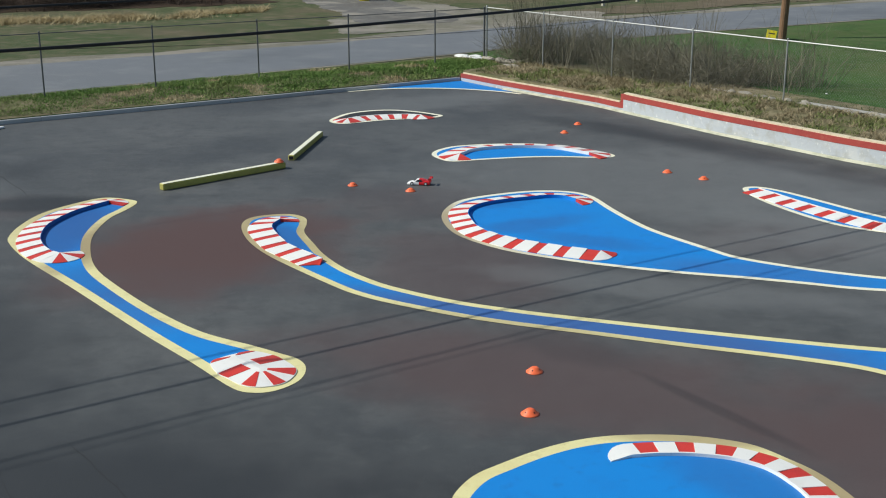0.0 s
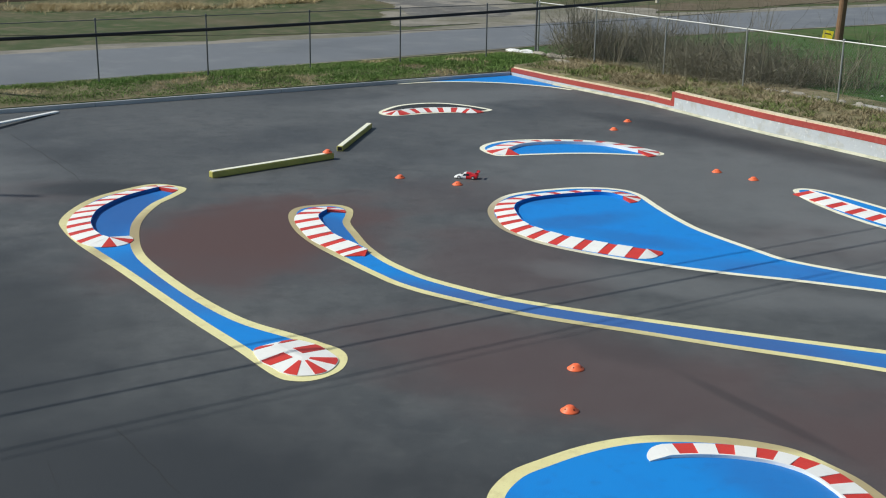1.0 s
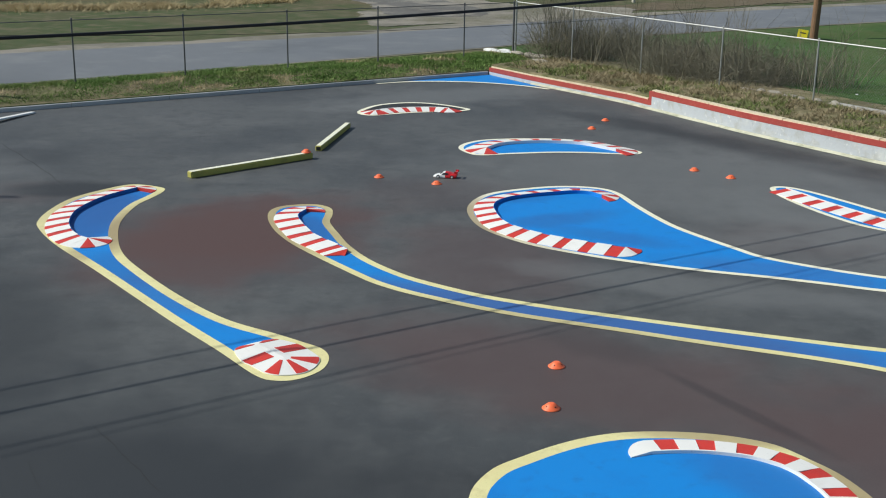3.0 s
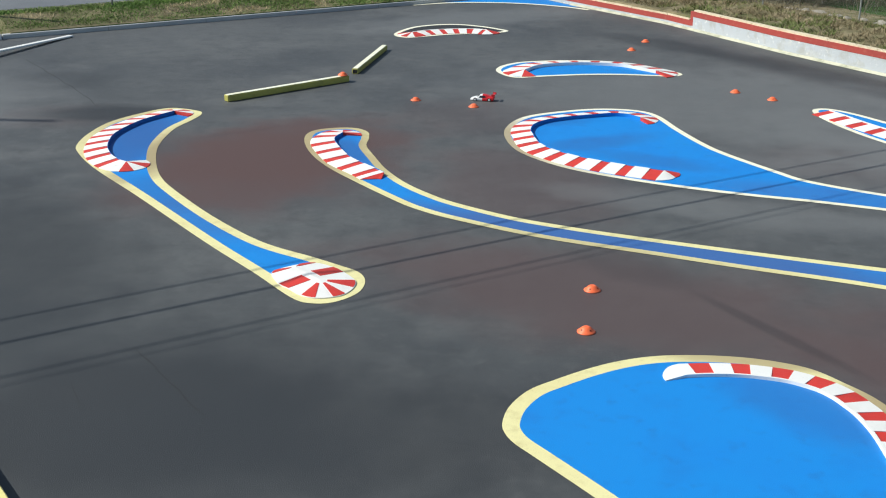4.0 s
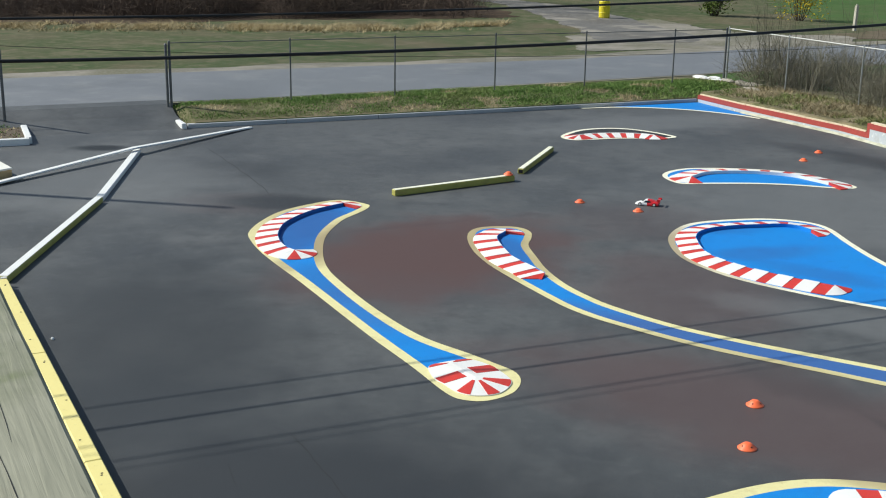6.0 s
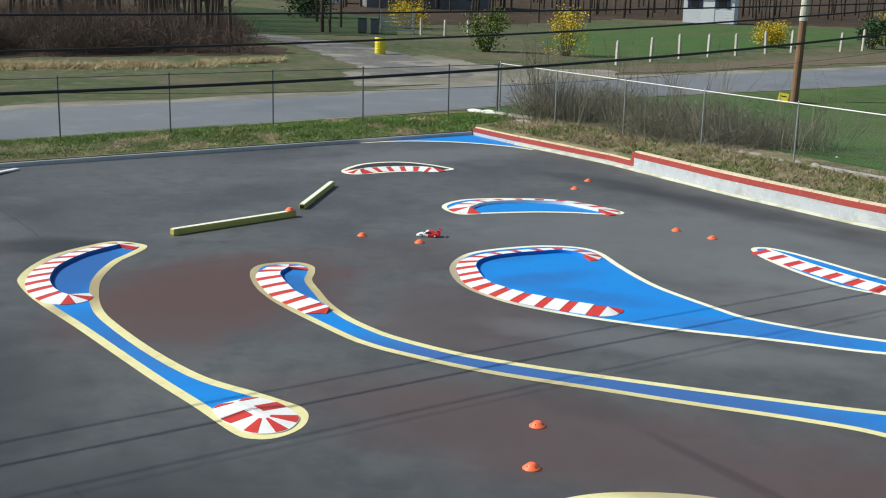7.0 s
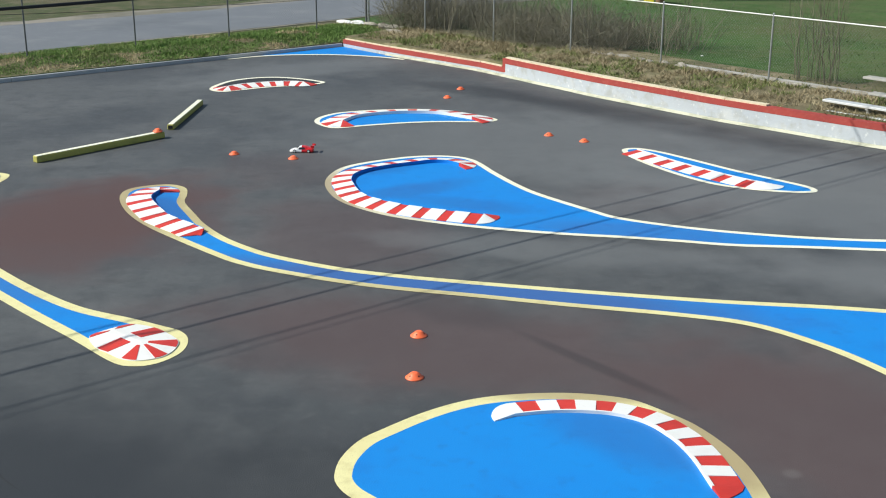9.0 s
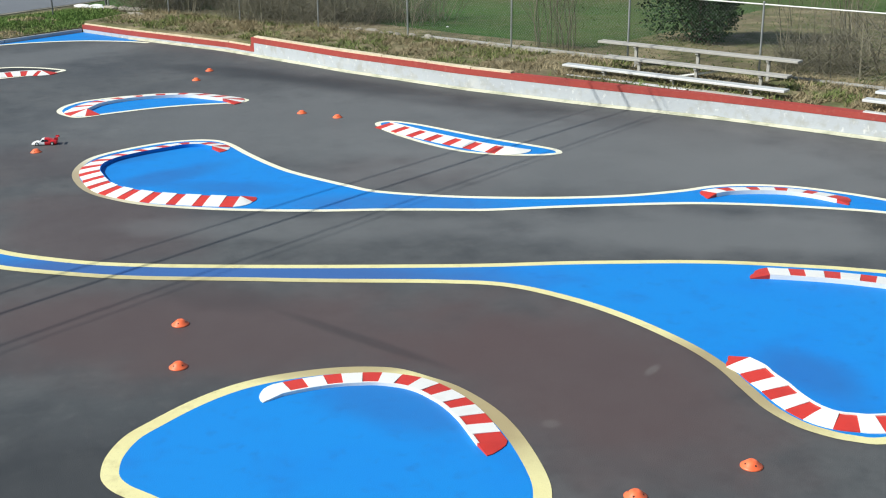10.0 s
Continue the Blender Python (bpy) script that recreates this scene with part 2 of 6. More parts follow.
KWHITE = material("white_kerb_paint", (0.82, 0.81, 0.79), 0.5, spots=[(3, 0.52, 0.72, (0.7, 0.68, 0.65), 0.6), (25, 0.62, 0.76, (0.4, 0.36, 0.34), 0.4)], bump=0.25, bump_scale=70, jitter=0.06)
WALLRED = material("red_wall_paint", (0.36, 0.05, 0.04), 0.75, spots=[(1.2, 0.45, 0.7, (0.26, 0.04, 0.035), 0.7), (9, 0.55, 0.75, (0.42, 0.12, 0.09), 0.5)], bump=0.4)
WALLWHITE = material("white_wall_paint", (0.47, 0.5, 0.54), 0.8, spots=[(0.6, 0.45, 0.7, (0.44, 0.46, 0.49), 0.7), (4, 0.5, 0.7, (0.36, 0.35, 0.31), 0.6), (1.4, 0.55, 0.68, (0.6, 0.6, 0.58), 0.7), (9, 0.6, 0.72, (0.74, 0.74, 0.72), 0.8)], bump=0.5, bump_scale=20)
WALLCAP = material("pale_cap_stone", (0.66, 0.58, 0.42), 0.85, spots=[(2.5, 0.45, 0.7, (0.5, 0.4, 0.27), 0.7), (12, 0.55, 0.75, (0.75, 0.7, 0.58), 0.5)], bump=0.5)
FOOTLINE = material("dull_cream_line", (0.52, 0.51, 0.4), 0.85, spots=[(2.2, 0.45, 0.62, (0.3, 0.31, 0.22), 0.8), (12, 0.5, 0.7, (0.62, 0.6, 0.5), 0.6)], bump=0.4)
KERBSTONE = material("grey_kerb_concrete", (0.5, 0.51, 0.52), 0.9, spots=[(1.0, 0.45, 0.7, (0.36, 0.37, 0.38), 0.7), (8, 0.5, 0.75, (0.58, 0.58, 0.57), 0.5)], bump=0.5)
WHITEPVC = material("white_painted_timber", (0.8, 0.8, 0.79), 0.5, spots=[(2, 0.5, 0.75, (0.66, 0.66, 0.64), 0.6), (14, 0.6, 0.78, (0.45, 0.44, 0.4), 0.4)], bump=0.2)
YBOARD = material("yellow_painted_timber", (0.8, 0.69, 0.27), 0.55, spots=[(2.5, 0.5, 0.72, (0.72, 0.6, 0.22), 0.6), (18, 0.6, 0.76, (0.45, 0.38, 0.18), 0.4)], bump=0.25)
# beam yellow twice: olive with side shade painted in, pale as a sunlit top
YPIPE = material("shaded_yellow_timber", (0.43, 0.4, 0.09), 0.5, spots=[(2.5, 0.5, 0.72, (0.25, 0.23, 0.07), 0.6), (12, 0.58, 0.76, (0.2, 0.18, 0.07), 0.5)], bump=0.2)
YPIPETOP = material("sunlit_worn_yellow_face", (0.88, 0.86, 0.7), 0.5, spots=[(4, 0.5, 0.72, (0.72, 0.64, 0.35), 0.7)], bump=0.2)
DARK = material("black_hollow", (0.015, 0.015, 0.015), 0.9, spots=[(5, 0.4, 0.7, (0.03, 0.03, 0.03), 0.5)])
ORANGE = material("orange_plastic", (0.88, 0.16, 0.06), 0.45, spots=[(9, 0.5, 0.75, (0.72, 0.1, 0.03), 0.6), (60, 0.6, 0.8, (0.5, 0.16, 0.08), 0.4)], jitter=0.1)
CABLE = material("black_cable_sheath", (0.012, 0.012, 0.013), 0.6, spots=[(6, 0.5, 0.75, (0.02, 0.02, 0.02), 0.6)])
GALV = material("galvanised_steel", (0.4, 0.41, 0.41), 0.5, 0.75, spots=[(3, 0.45, 0.7, (0.28, 0.29, 0.29), 0.7), (20, 0.55, 0.75, (0.5, 0.5, 0.5), 0.5)])
GALVPALE = material("bright_galvanised_rail", (0.62, 0.62, 0.6), 0.55, 0.25, spots=[(3, 0.45, 0.7, (0.6, 0.6, 0.58), 0.7)])
DARKSTEEL = material("dull_grey_steel_post", (0.14, 0.145, 0.15), 0.6, 0.4, spots=[(4, 0.45, 0.7, (0.1, 0.1, 0.105), 0.7)])
WIREMESH = material("chain_link_wire", (0.3, 0.31, 0.31), 0.5, 0.6, spots=[(3, 0.45, 0.7, (0.2, 0.2, 0.2), 0.6)])
BARK = material("grey_brown_bark", (0.085, 0.066, 0.052), 0.95, spots=[(3, 0.45, 0.7, (0.05, 0.04, 0.033), 0.7), (20, 0.5, 0.75, (0.13, 0.105, 0.085), 0.5)], bump=0.8, bump_scale=25, jitter=0.3, spec=0.1)
BRUSH = material("woodland_brush", (0.125, 0.094, 0.076), 0.95, spots=[(0.3, 0.45, 0.7, (0.085, 0.06, 0.05), 0.8)], jitter=0.45, spec=0.1)
# for asphalt cracks, and for dark asphalt with the kerb's shadow painted in
DARKFILL = material("dark_asphalt_and_shade", (0.022, 0.023, 0.026), 0.7, spots=[(4, 0.45, 0.7, (0.035, 0.035, 0.038), 0.7)])
FENCEBRUSH = material("dark_brush_twigs", (0.18, 0.168, 0.122), 0.95, spots=[(1.5, 0.45, 0.7, (0.1, 0.085, 0.065), 0.7)], jitter=0.35, spec=0.1)
TWIG = material("dry_brush_twigs", (0.21, 0.19, 0.145), 0.95, spots=[(1.5, 0.45, 0.7, (0.09, 0.07, 0.055), 0.7)], jitter=0.35, spec=0.1)
GRASSBLADE = material("grass_blades", (0.155, 0.245, 0.068), 0.85, spots=[(0.6, 0.5, 0.68, (0.25, 0.24, 0.11), 0.45), (3, 0.5, 0.7, (0.12, 0.18, 0.05), 0.6)], jitter=0.35, spec=0.15)
DRYBLADE = material("dry_grass_blades", (0.55, 0.45, 0.27), 0.9, spots=[(1.0, 0.45, 0.65, (0.3, 0.23, 0.12), 0.7)], jitter=0.35, spec=0.1)
LEAFGREEN = material("evergreen_leaves", (0.035, 0.075, 0.028), 0.7, spots=[(2, 0.45, 0.7, (0.022, 0.05, 0.02), 0.7)], jitter=0.4, spec=0.2)
LEAFFRESH = material("fresh_green_leaves", (0.12, 0.16, 0.035), 0.8, spots=[(2, 0.45, 0.7, (0.08, 0.14, 0.025), 0.7)], jitter=0.4, spec=0.2)
BLOSSOM = material("yellow_blossom", (0.56, 0.42, 0.04), 0.8, spots=[(2, 0.45, 0.7, (0.55, 0.4, 0.03), 0.7)], jitter=0.3, spec=0.1)
POLEWOOD = material("brown_pole_timber", (0.2, 0.11, 0.06), 0.85, spots=[(2, 0.45, 0.7, (0.14, 0.08, 0.045), 0.7), (15, 0.5, 0.75, (0.28, 0.17, 0.1), 0.5)], bump=0.6)
POSTWOOD = material("weathered_fence_post", (0.5, 0.47, 0.4), 0.9, spots=[(4, 0.45, 0.7, (0.36, 0.33, 0.27), 0.7)], jitter=0.2)
SIDING = material("white_siding", (0.74, 0.76, 0.8), 0.7, spots=[(0.6, 0.45, 0.7, (0.66, 0.68, 0.72), 0.6)])
SHINGLE = material("dark_roof_shingle", (0.07, 0.068, 0.07), 0.9, spots=[(3, 0.45, 0.7, (0.1, 0.095, 0.09), 0.7)])
# house wall in a shaded tone: the shade is part of the colour
SHADEDWALL = material("shaded_house_siding", (0.17, 0.175, 0.18), 0.8, spots=[(0.6, 0.45, 0.7, (0.12, 0.125, 0.13), 0.7), (4, 0.5, 0.7, (0.22, 0.22, 0.22), 0.4)])
NAVY = material("navy_shutter_paint", (0.02, 0.03, 0.07), 0.5, spots=[(3, 0.45, 0.7, (0.03, 0.04, 0.08), 0.6)])
PANE = material("dark_window_glass", (0.02, 0.024, 0.03), 0.08)
BARREL = material("yellow_barrel_plastic", (0.75, 0.62, 0.02), 0.5, spots=[(2, 0.5, 0.7, (0.6, 0.48, 0.03), 0.6)])
BOXWHITE = material("white_board", (0.82, 0.8, 0.74), 0.6, spots=[(1.5, 0.5, 0.7, (0.72, 0.68, 0.58), 0.6)])
BOXWOOD = material("tan_plywood_edge", (0.45, 0.33, 0.17), 0.8, spots=[(3, 0.5, 0.7, (0.35, 0.25, 0.12), 0.6)], bump=0.3)
SOIL = material("leafy_soil", (0.1, 0.075, 0.05), 0.95, spots=[(3, 0.45, 0.7, (0.15, 0.11, 0.07), 0.7), (14, 0.5, 0.7, (0.06, 0.05, 0.03), 0.7)], bump=1.0)
ALU = material("aluminium_plank", (0.72, 0.73, 0.73), 0.45, 0.35, spots=[(2, 0.45, 0.7, (0.6, 0.6, 0.6), 0.6), (15, 0.6, 0.8, (0.45, 0.44, 0.42), 0.4)])
OLDPLANK = material("weathered_grey_plank", (0.4, 0.385, 0.36), 0.85, spots=[(2, 0.45, 0.7, (0.29, 0.275, 0.25), 0.7), (15, 0.55, 0.8, (0.5, 0.48, 0.45), 0.5)], bump=0.4)
STONE = material("rough_pale_stone", (0.27, 0.245, 0.21), 0.95, spots=[(2.5, 0.45, 0.7, (0.3, 0.27, 0.22), 0.7), (12, 0.5, 0.75, (0.52, 0.5, 0.46), 0.5)], bump=1.0, jitter=0.2)
POSTGREY = material("blue_grey_painted_post", (0.72, 0.74, 0.8), 0.5, spots=[(4, 0.45, 0.7, (0.28, 0.31, 0.38), 0.6)])


def rail_wood():
    """Weathered board: long grain along the board, cracks, green-grey patches and knots."""
    m = material("weathered_rail_board", (0.28, 0.275, 0.21), 0.85, spots=[(3.5, 0.42, 0.6, (0.17, 0.18, 0.115), 0.9), (1.3, 0.5, 0.64, (0.2, 0.17, 0.11), 0.6), (9, 0.55, 0.75, (0.33, 0.32, 0.25), 0.5), (7, 0.6, 0.68, (0.15, 0.17, 0.08), 0.6)])
    nt = m.node_tree
    b = nt.nodes["Principled BSDF"]
    old = b.inputs["Base Color"].links[0].from_socket
    tc = nt.nodes.new("ShaderNodeTexCoord")
    mp = nt.nodes.new("ShaderNodeMapping")
    mp.inputs["Scale"].default_value = (5.0, 130, 130)
    nt.links.new(tc.outputs["Object"], mp.inputs["Vector"])
    n = nt.nodes.new("ShaderNodeTexNoise")
    n.inputs["Scale"].default_value = 1.0
    n.inputs["Detail"].default_value = 6
    n.inputs["Distortion"].default_value = 0.6
    nt.links.new(mp.outputs["Vector"], n.inputs["Vector"])
    last = old
    for low, high, colour, s in ((0.42, 0.66, (0.17, 0.172, 0.13), 0.5), (0.66, 0.7, (0.05, 0.048, 0.035), 0.8)):
        r = nt.nodes.new("ShaderNodeMapRange")
        r.inputs["From Min"].default_value, r.inputs["From Max"].default_value = low, high
        r.inputs["To Max"].default_value = s
        nt.links.new(n.outputs["Fac"], r.inputs["Value"])
        x = nt.nodes.new("ShaderNodeMix")
        x.data_type = "RGBA"
        nt.links.new(r.outputs["Result"], x.inputs["Factor"])
        nt.links.new(last, x.inputs["A"])
        x.inputs["B"].default_value = (*colour, 1)
        last = x.outputs["Result"]
    nt.links.new(last, b.inputs["Base Color"])
    bp = nt.nodes.new("ShaderNodeBump")
    bp.inputs["Strength"].default_value = 0.5
    bp.inputs["Distance"].default_value = 0.003
    nt.links.new(n.outputs["Fac"], bp.inputs["Height"])
    nt.links.new(bp.outputs["Normal"], b.inputs["Normal"])
    return m


RAILWOOD = rail_wood()


# ---- builders ----
from mathutils.geometry import tessellate_polygon


def mesh_of(name, bm, mat):
    me = bpy.data.meshes.new(name)
    bmesh.ops.recalc_face_normals(bm, faces=bm.faces)
    bm.to_mesh(me)
    bm.free()
    for one in (mat if isinstance(mat, (list, tuple)) else [mat]):
        me.materials.append(one)
    return me


def part(name, bm, mat, parent=None, label="", smooth=False):
    ob = new(name, mesh_of(name, bm, mat))
    if smooth:
        for p in ob.data.polygons:
            p.use_smooth = True
    if parent is not None:
        ob.parent = parent
    if label:
        ob["label"] = label
    return ob


def empty(name, m=None):
    ob = new(name)
    ob.empty_display_size = 0.2
    if m is not None:
        ob.matrix_basis = m
    return ob


def box(bm, x0, x1, y0, y1, z0, z1, m=None, bevel=0.0):
    got = bmesh.ops.create_cube(bm, size=1.0, matrix=Matrix.Translation(((x0 + x1) / 2, (y0 + y1) / 2, (z0 + z1) / 2)) @ Matrix.Diagonal((x1 - x0, y1 - y0, z1 - z0, 1)))
    vs = got["verts"]
    if bevel:
        es = list({e for v in vs for e in v.link_edges})
        r = bmesh.ops.bevel(bm, geom=es, offset=bevel, segments=1, affect="EDGES", profile=0.5)
        vs = list({v for f in r["faces"] for v in f.verts} | {v for v in vs if v.is_valid})
    if m is not None:
        bmesh.ops.transform(bm, matrix=m, verts=vs)
    return bm


def tube(bm, p0, p1, r0, r1=None, sides=8, caps=True):
    """A tapered stick from p0 to p1."""
    p0, p1 = Vector(p0), Vector(p1)
    r1 = r0 if r1 is None else r1
    q = (p1 - p0).to_track_quat("Z", "Y")
    rings = []
    for p, r in ((p0, r0), (p1, r1)):
        rings.append([bm.verts.new(p + q @ Vector((r * math.cos(k * 2 * math.pi / sides), r * math.sin(k * 2 * math.pi / sides), 0))) for k in range(sides)])
    for k in range(sides):
        j = (k + 1) % sides
        bm.faces.new((rings[0][k], rings[0][j], rings[1][j], rings[1][k]))
    if caps:
        bm.faces.new(rings[0][::-1])
        bm.faces.new(rings[1])


def sticks(items, sides=3):
    """One bmesh of many thin tapered sticks (p0, p1, r0, r1), built fast."""
    vs, fs = [], []
    for p0, p1, r0, r1 in items:
        p0, p1 = Vector(p0), Vector(p1)
        q = (p1 - p0).to_track_quat("Z", "Y")
        k0 = len(vs)
        for p, r in ((p0, r0), (p1, r1)):
            for k in range(sides):
                t = k * 2 * math.pi / sides
                vs.append(p + q @ Vector((r * math.cos(t), r * math.sin(t), 0)))
        for k in range(sides):
            j = (k + 1) % sides
            fs.append((k0 + k, k0 + j, k0 + sides + j, k0 + sides + k))
    return vs, fs


def raw(name, vs, fs, mat, parent=None, label=""):
    me = bpy.data.meshes.new(name)
    me.from_pydata([tuple(v) for v in vs], [], fs)
    me.materials.append(mat)
    ob = new(name, me)
    if parent is not None:
        ob.parent = parent
    if label:
        ob["label"] = label
    return ob


def spline(pts, closed=False, step=0.08):
    """A smooth curve through plan points, at even steps."""
    p = [Vector(q) for q in pts]
    n = len(p)
    fine = []
    for i in range(n if closed else n - 1):
        if closed:
            a, b, c, d = p[i - 1], p[i], p[(i + 1) % n], p[(i + 2) % n]
        else:
            b, c = p[i], p[i + 1]
            a = p[i - 1] if i else b * 2 - c
            d = p[i + 2] if i + 2 < n else c * 2 - b
        for k in range(24):
            t = k / 24
            fine.append(0.5 * (2 * b + (c - a) * t + (2 * a - 5 * b + 4 * c - d) * t * t + (3 * b - a - 3 * c + d) * t ** 3))
    fine.append(fine[0].copy() if closed else p[-1])
    arc = [0.0]
    for u, v in zip(fine, fine[1:]):
        arc.append(arc[-1] + (v - u).length)
    m = max(3, int(round(arc[-1] / step)))
    out, j = [], 0
    for k in range(m if closed else m + 1):
        s = arc[-1] * k / m
        while j < len(arc) - 2 and arc[j + 1] < s:
            j += 1
        t = (s - arc[j]) / max(arc[j + 1] - arc[j], 1e-9)
        out.append(fine[j].lerp(fine[j + 1], min(max(t, 0), 1)))
    return out


def normals(c, closed=False):
    """Unit normals to the left of the way along a plan curve."""
    out, n = [], len(c)
    for i in range(n):
        a = c[i - 1] if (i or closed) else c[0]
        b = c[(i + 1) % n] if (i + 1 < n or closed) else c[-1]
        d = (b - a).normalized()
        out.append(Vector((-d.y, d.x)))
    return out


def area(c):
    return sum(a.x * b.y - a.y * b.x for a, b in zip(c, c[1:] + c[:1])) / 2


def inset(c, w):
    """A closed curve moved inwards by w, eased where it would cross itself."""
    s = 1 if area(c) > 0 else -1
    nr = normals(c, True)
    n = len(c)
    for _ in range(4):
        nr = [(nr[i - 1] + nr[i] * 2 + nr[(i + 1) % n]).normalized() for i in range(n)]
    out = [p + q * (s * w) for p, q in zip(c, nr)]
    good = [min((p - q).length for q in c) > 0.93 * w for p in out]
    kept = [i for i in range(n) if good[i]]
    near = [i if good[i] else min(kept, key=lambda k: min(abs(k - i), n - abs(k - i))) for i in range(n)]
    return [out[i] for i in kept], [out[i] for i in near]


def sheet(bm, curve, z):
    """Fills a closed plan curve with triangles."""
    vs = [bm.verts.new((p.x, p.y, z)) for p in curve]
    for tri in tessellate_polygon([[Vector((p.x, p.y, 0)) for p in curve]]):
        bm.faces.new([vs[k] for k in tri])
    return vs


# The lot's own axes: a runs along the back edge to the west, b along the retaining wall towards the stand.
Q0, AX, BX = Vector((0.5, 35.6)), Vector((-0.83, -0.558)).normalized(), Vector((0.558, -0.83)).normalized()


def lot(a, b, z=0.0):
    p = Q0 + AX * a + BX * b
    return Vector((p.x, p.y, z))


def bow(b):
    """How far the retaining wall stands from its straight line."""
    return float(np.interp(b, [0, 2, 6, 10.5, 14, 17, 20, 23, 40], [0.05, 0.05, -0.15, 0.22, 0.28, 0.05, -0.32, -0.42, -0.9]))


def lot_pose(a, b, z=0.0, turn=0.0):
    """A pose whose x axis runs along b and whose y axis points away from the lot (a falling)."""
    p = lot(a, b, z)
    return pose(p.x, p.y, p.z, 0, 0, math.degrees(math.atan2(BX.y, BX.x)) + turn)


# ---- ground ----
def ground_height(a, b):
    if a >= 0 and b >= 0:
        return -0.06
    if b < 0:
        z = 0.12 + 0.2 * min(1, -b / 1.5)
        z -= 0.34 * max(0, min(1, (a - 14.85) / 0.4)) * max(0, 1 - max(0, -b - 1.0) / 2.0)
    else:
        z = 0.30 if b < 7 else 0.42
    if a < 0 and b >= 0:
        z += 0.10 * min(1, -a / 2.0) - 0.10 * max(0, min(1, (-a - 3) / 6))
    return z


def ground():
    sa = [-900, -300, -120, -70, -45, -30, -20, -14, -10, -7, -5, -3.5, -2.5, -1.8, -1.2, -0.6, -0.13, 0.0, 3, 8, 14, 14.85, 15.25, 20, 30, 50, 80, 120, 300, 900]
    sb = [-900, -300, -150, -100, -70, -50, -35, -25, -18, -12, -9, -6, -4, -2.8, -2.2, -1.6, -1.1, -0.7, -0.35, -0.06, 0.0, 1, 2, 4, 6, 6.98, 7.02, 9, 11, 13, 15, 17, 19, 21, 24, 30, 45, 80, 300, 900]
    vs = []
    for b in sb:
        for a in sa:
            near = a + (bow(b) * max(0, 1 - max(0, -a - 2) / 4) if a <= 0 and b >= 0 else 0)
            z = ground_height(a, b)
            if -60 < a < 60 and -2 < b < 40 and z > 0.1:
                z += 0.04 * noise.noise((a * 0.6, b * 0.6, 3)) * min(1, max(abs(b) if b < 0 else abs(a), 0))
            vs.append(lot(near, b + (0.0125 * a if b > -3 and a > 0 and b <= 0 else 0), z))
    w = len(sa)
    fs = [(j * w + i, j * w + i + 1, (j + 1) * w + i + 1, (j + 1) * w + i) for j in range(len(sb) - 1) for i in range(w - 1)]
    ob = raw("ground", vs, fs, LAWN)
    ob.data.materials.append(BANKSOIL)
    ob.data.materials.append(ROUGHGRASS)
    for f in ob.data.polygons:
        c = (f.center.xy - Q0)
        a, b = c.dot(AX), c.dot(BX)
        if (-3 < b < 0 and -2.6 < a < 15.3) or (-3.6 < a < 0.3 and b > -0.3) or (a > 18.5 and b > 9) or (-14 < a < 0 and b > 15.5):
            f.material_index = 1
        elif b < -7 or (b < 0 and a > -2.6):
            f.material_index = 2
    tagged(ob, "green lawn and dry grassy bank round the lot", "ground", kind="structure")


ground()


def flat(name, pts, z, mat, label, category, thick=0.02, closed_step=0.6, rough=0.9):
    """A flat area with a smooth outline and a shallow edge."""
    c = spline(pts, True, closed_step)
    c = [p + q * (rough * noise.noise((p.x * 0.45, p.y * 0.45, 7)) + 0.35 * rough * noise.noise((p.x * 4.3, p.y * 4.3, 9)) + 0.4 * rough * noise.noise((p.x * 1.6, p.y * 1.6, 2))) for p, q in zip(c, normals(c, True))]
    bm = bmesh.new()
    up = sheet(bm, c, z)
    low = [bm.verts.new((p.x, p.y, z - thick)) for p in c]
    for k in range(len(c)):
        j = (k + 1) % len(c)
        bm.faces.new((up[k], low[k], low[j], up[j]))
    ob = part(name, bm, mat)
    return tagged(ob, label, category, kind="structure")


def strip(name, near, far, z, mat, label, category, thick=0.05):
    """A long strip between two edges, each a function of a."""
    bm = bmesh.new()
    aa = [-300, -160, -100] + [-80 + 2.0 * k for k in range(66)] + [70, 100, 160, 300]
    rows = [[bm.verts.new(lot(a, near(a), z)), bm.verts.new(lot(a, far(a), z)), bm.verts.new(lot(a, far(a), z - thick)), bm.verts.new(lot(a, near(a), z - thick))] for a in aa]
    for u, v in zip(rows, rows[1:]):
        for k in range(4):
            j = (k + 1) % 4
            bm.faces.new((u[k], u[j], v[j], v[k]))
    ob = part(name, bm, mat)
    return tagged(ob, label, category, kind="structure")


# half widths and plan lines of the cracks that run through the asphalt
SEAMS = [(0.012, [(-3.64, 10.41), (-3.1, 9.7), (-2.54, 8.96)]), (0.01, [(-4.0, 9.64), (-3.65, 9.01)]),
         (0.014, [(-10.58, 24.9), (-8.75, 22.45), (-7.34, 20.41)])]


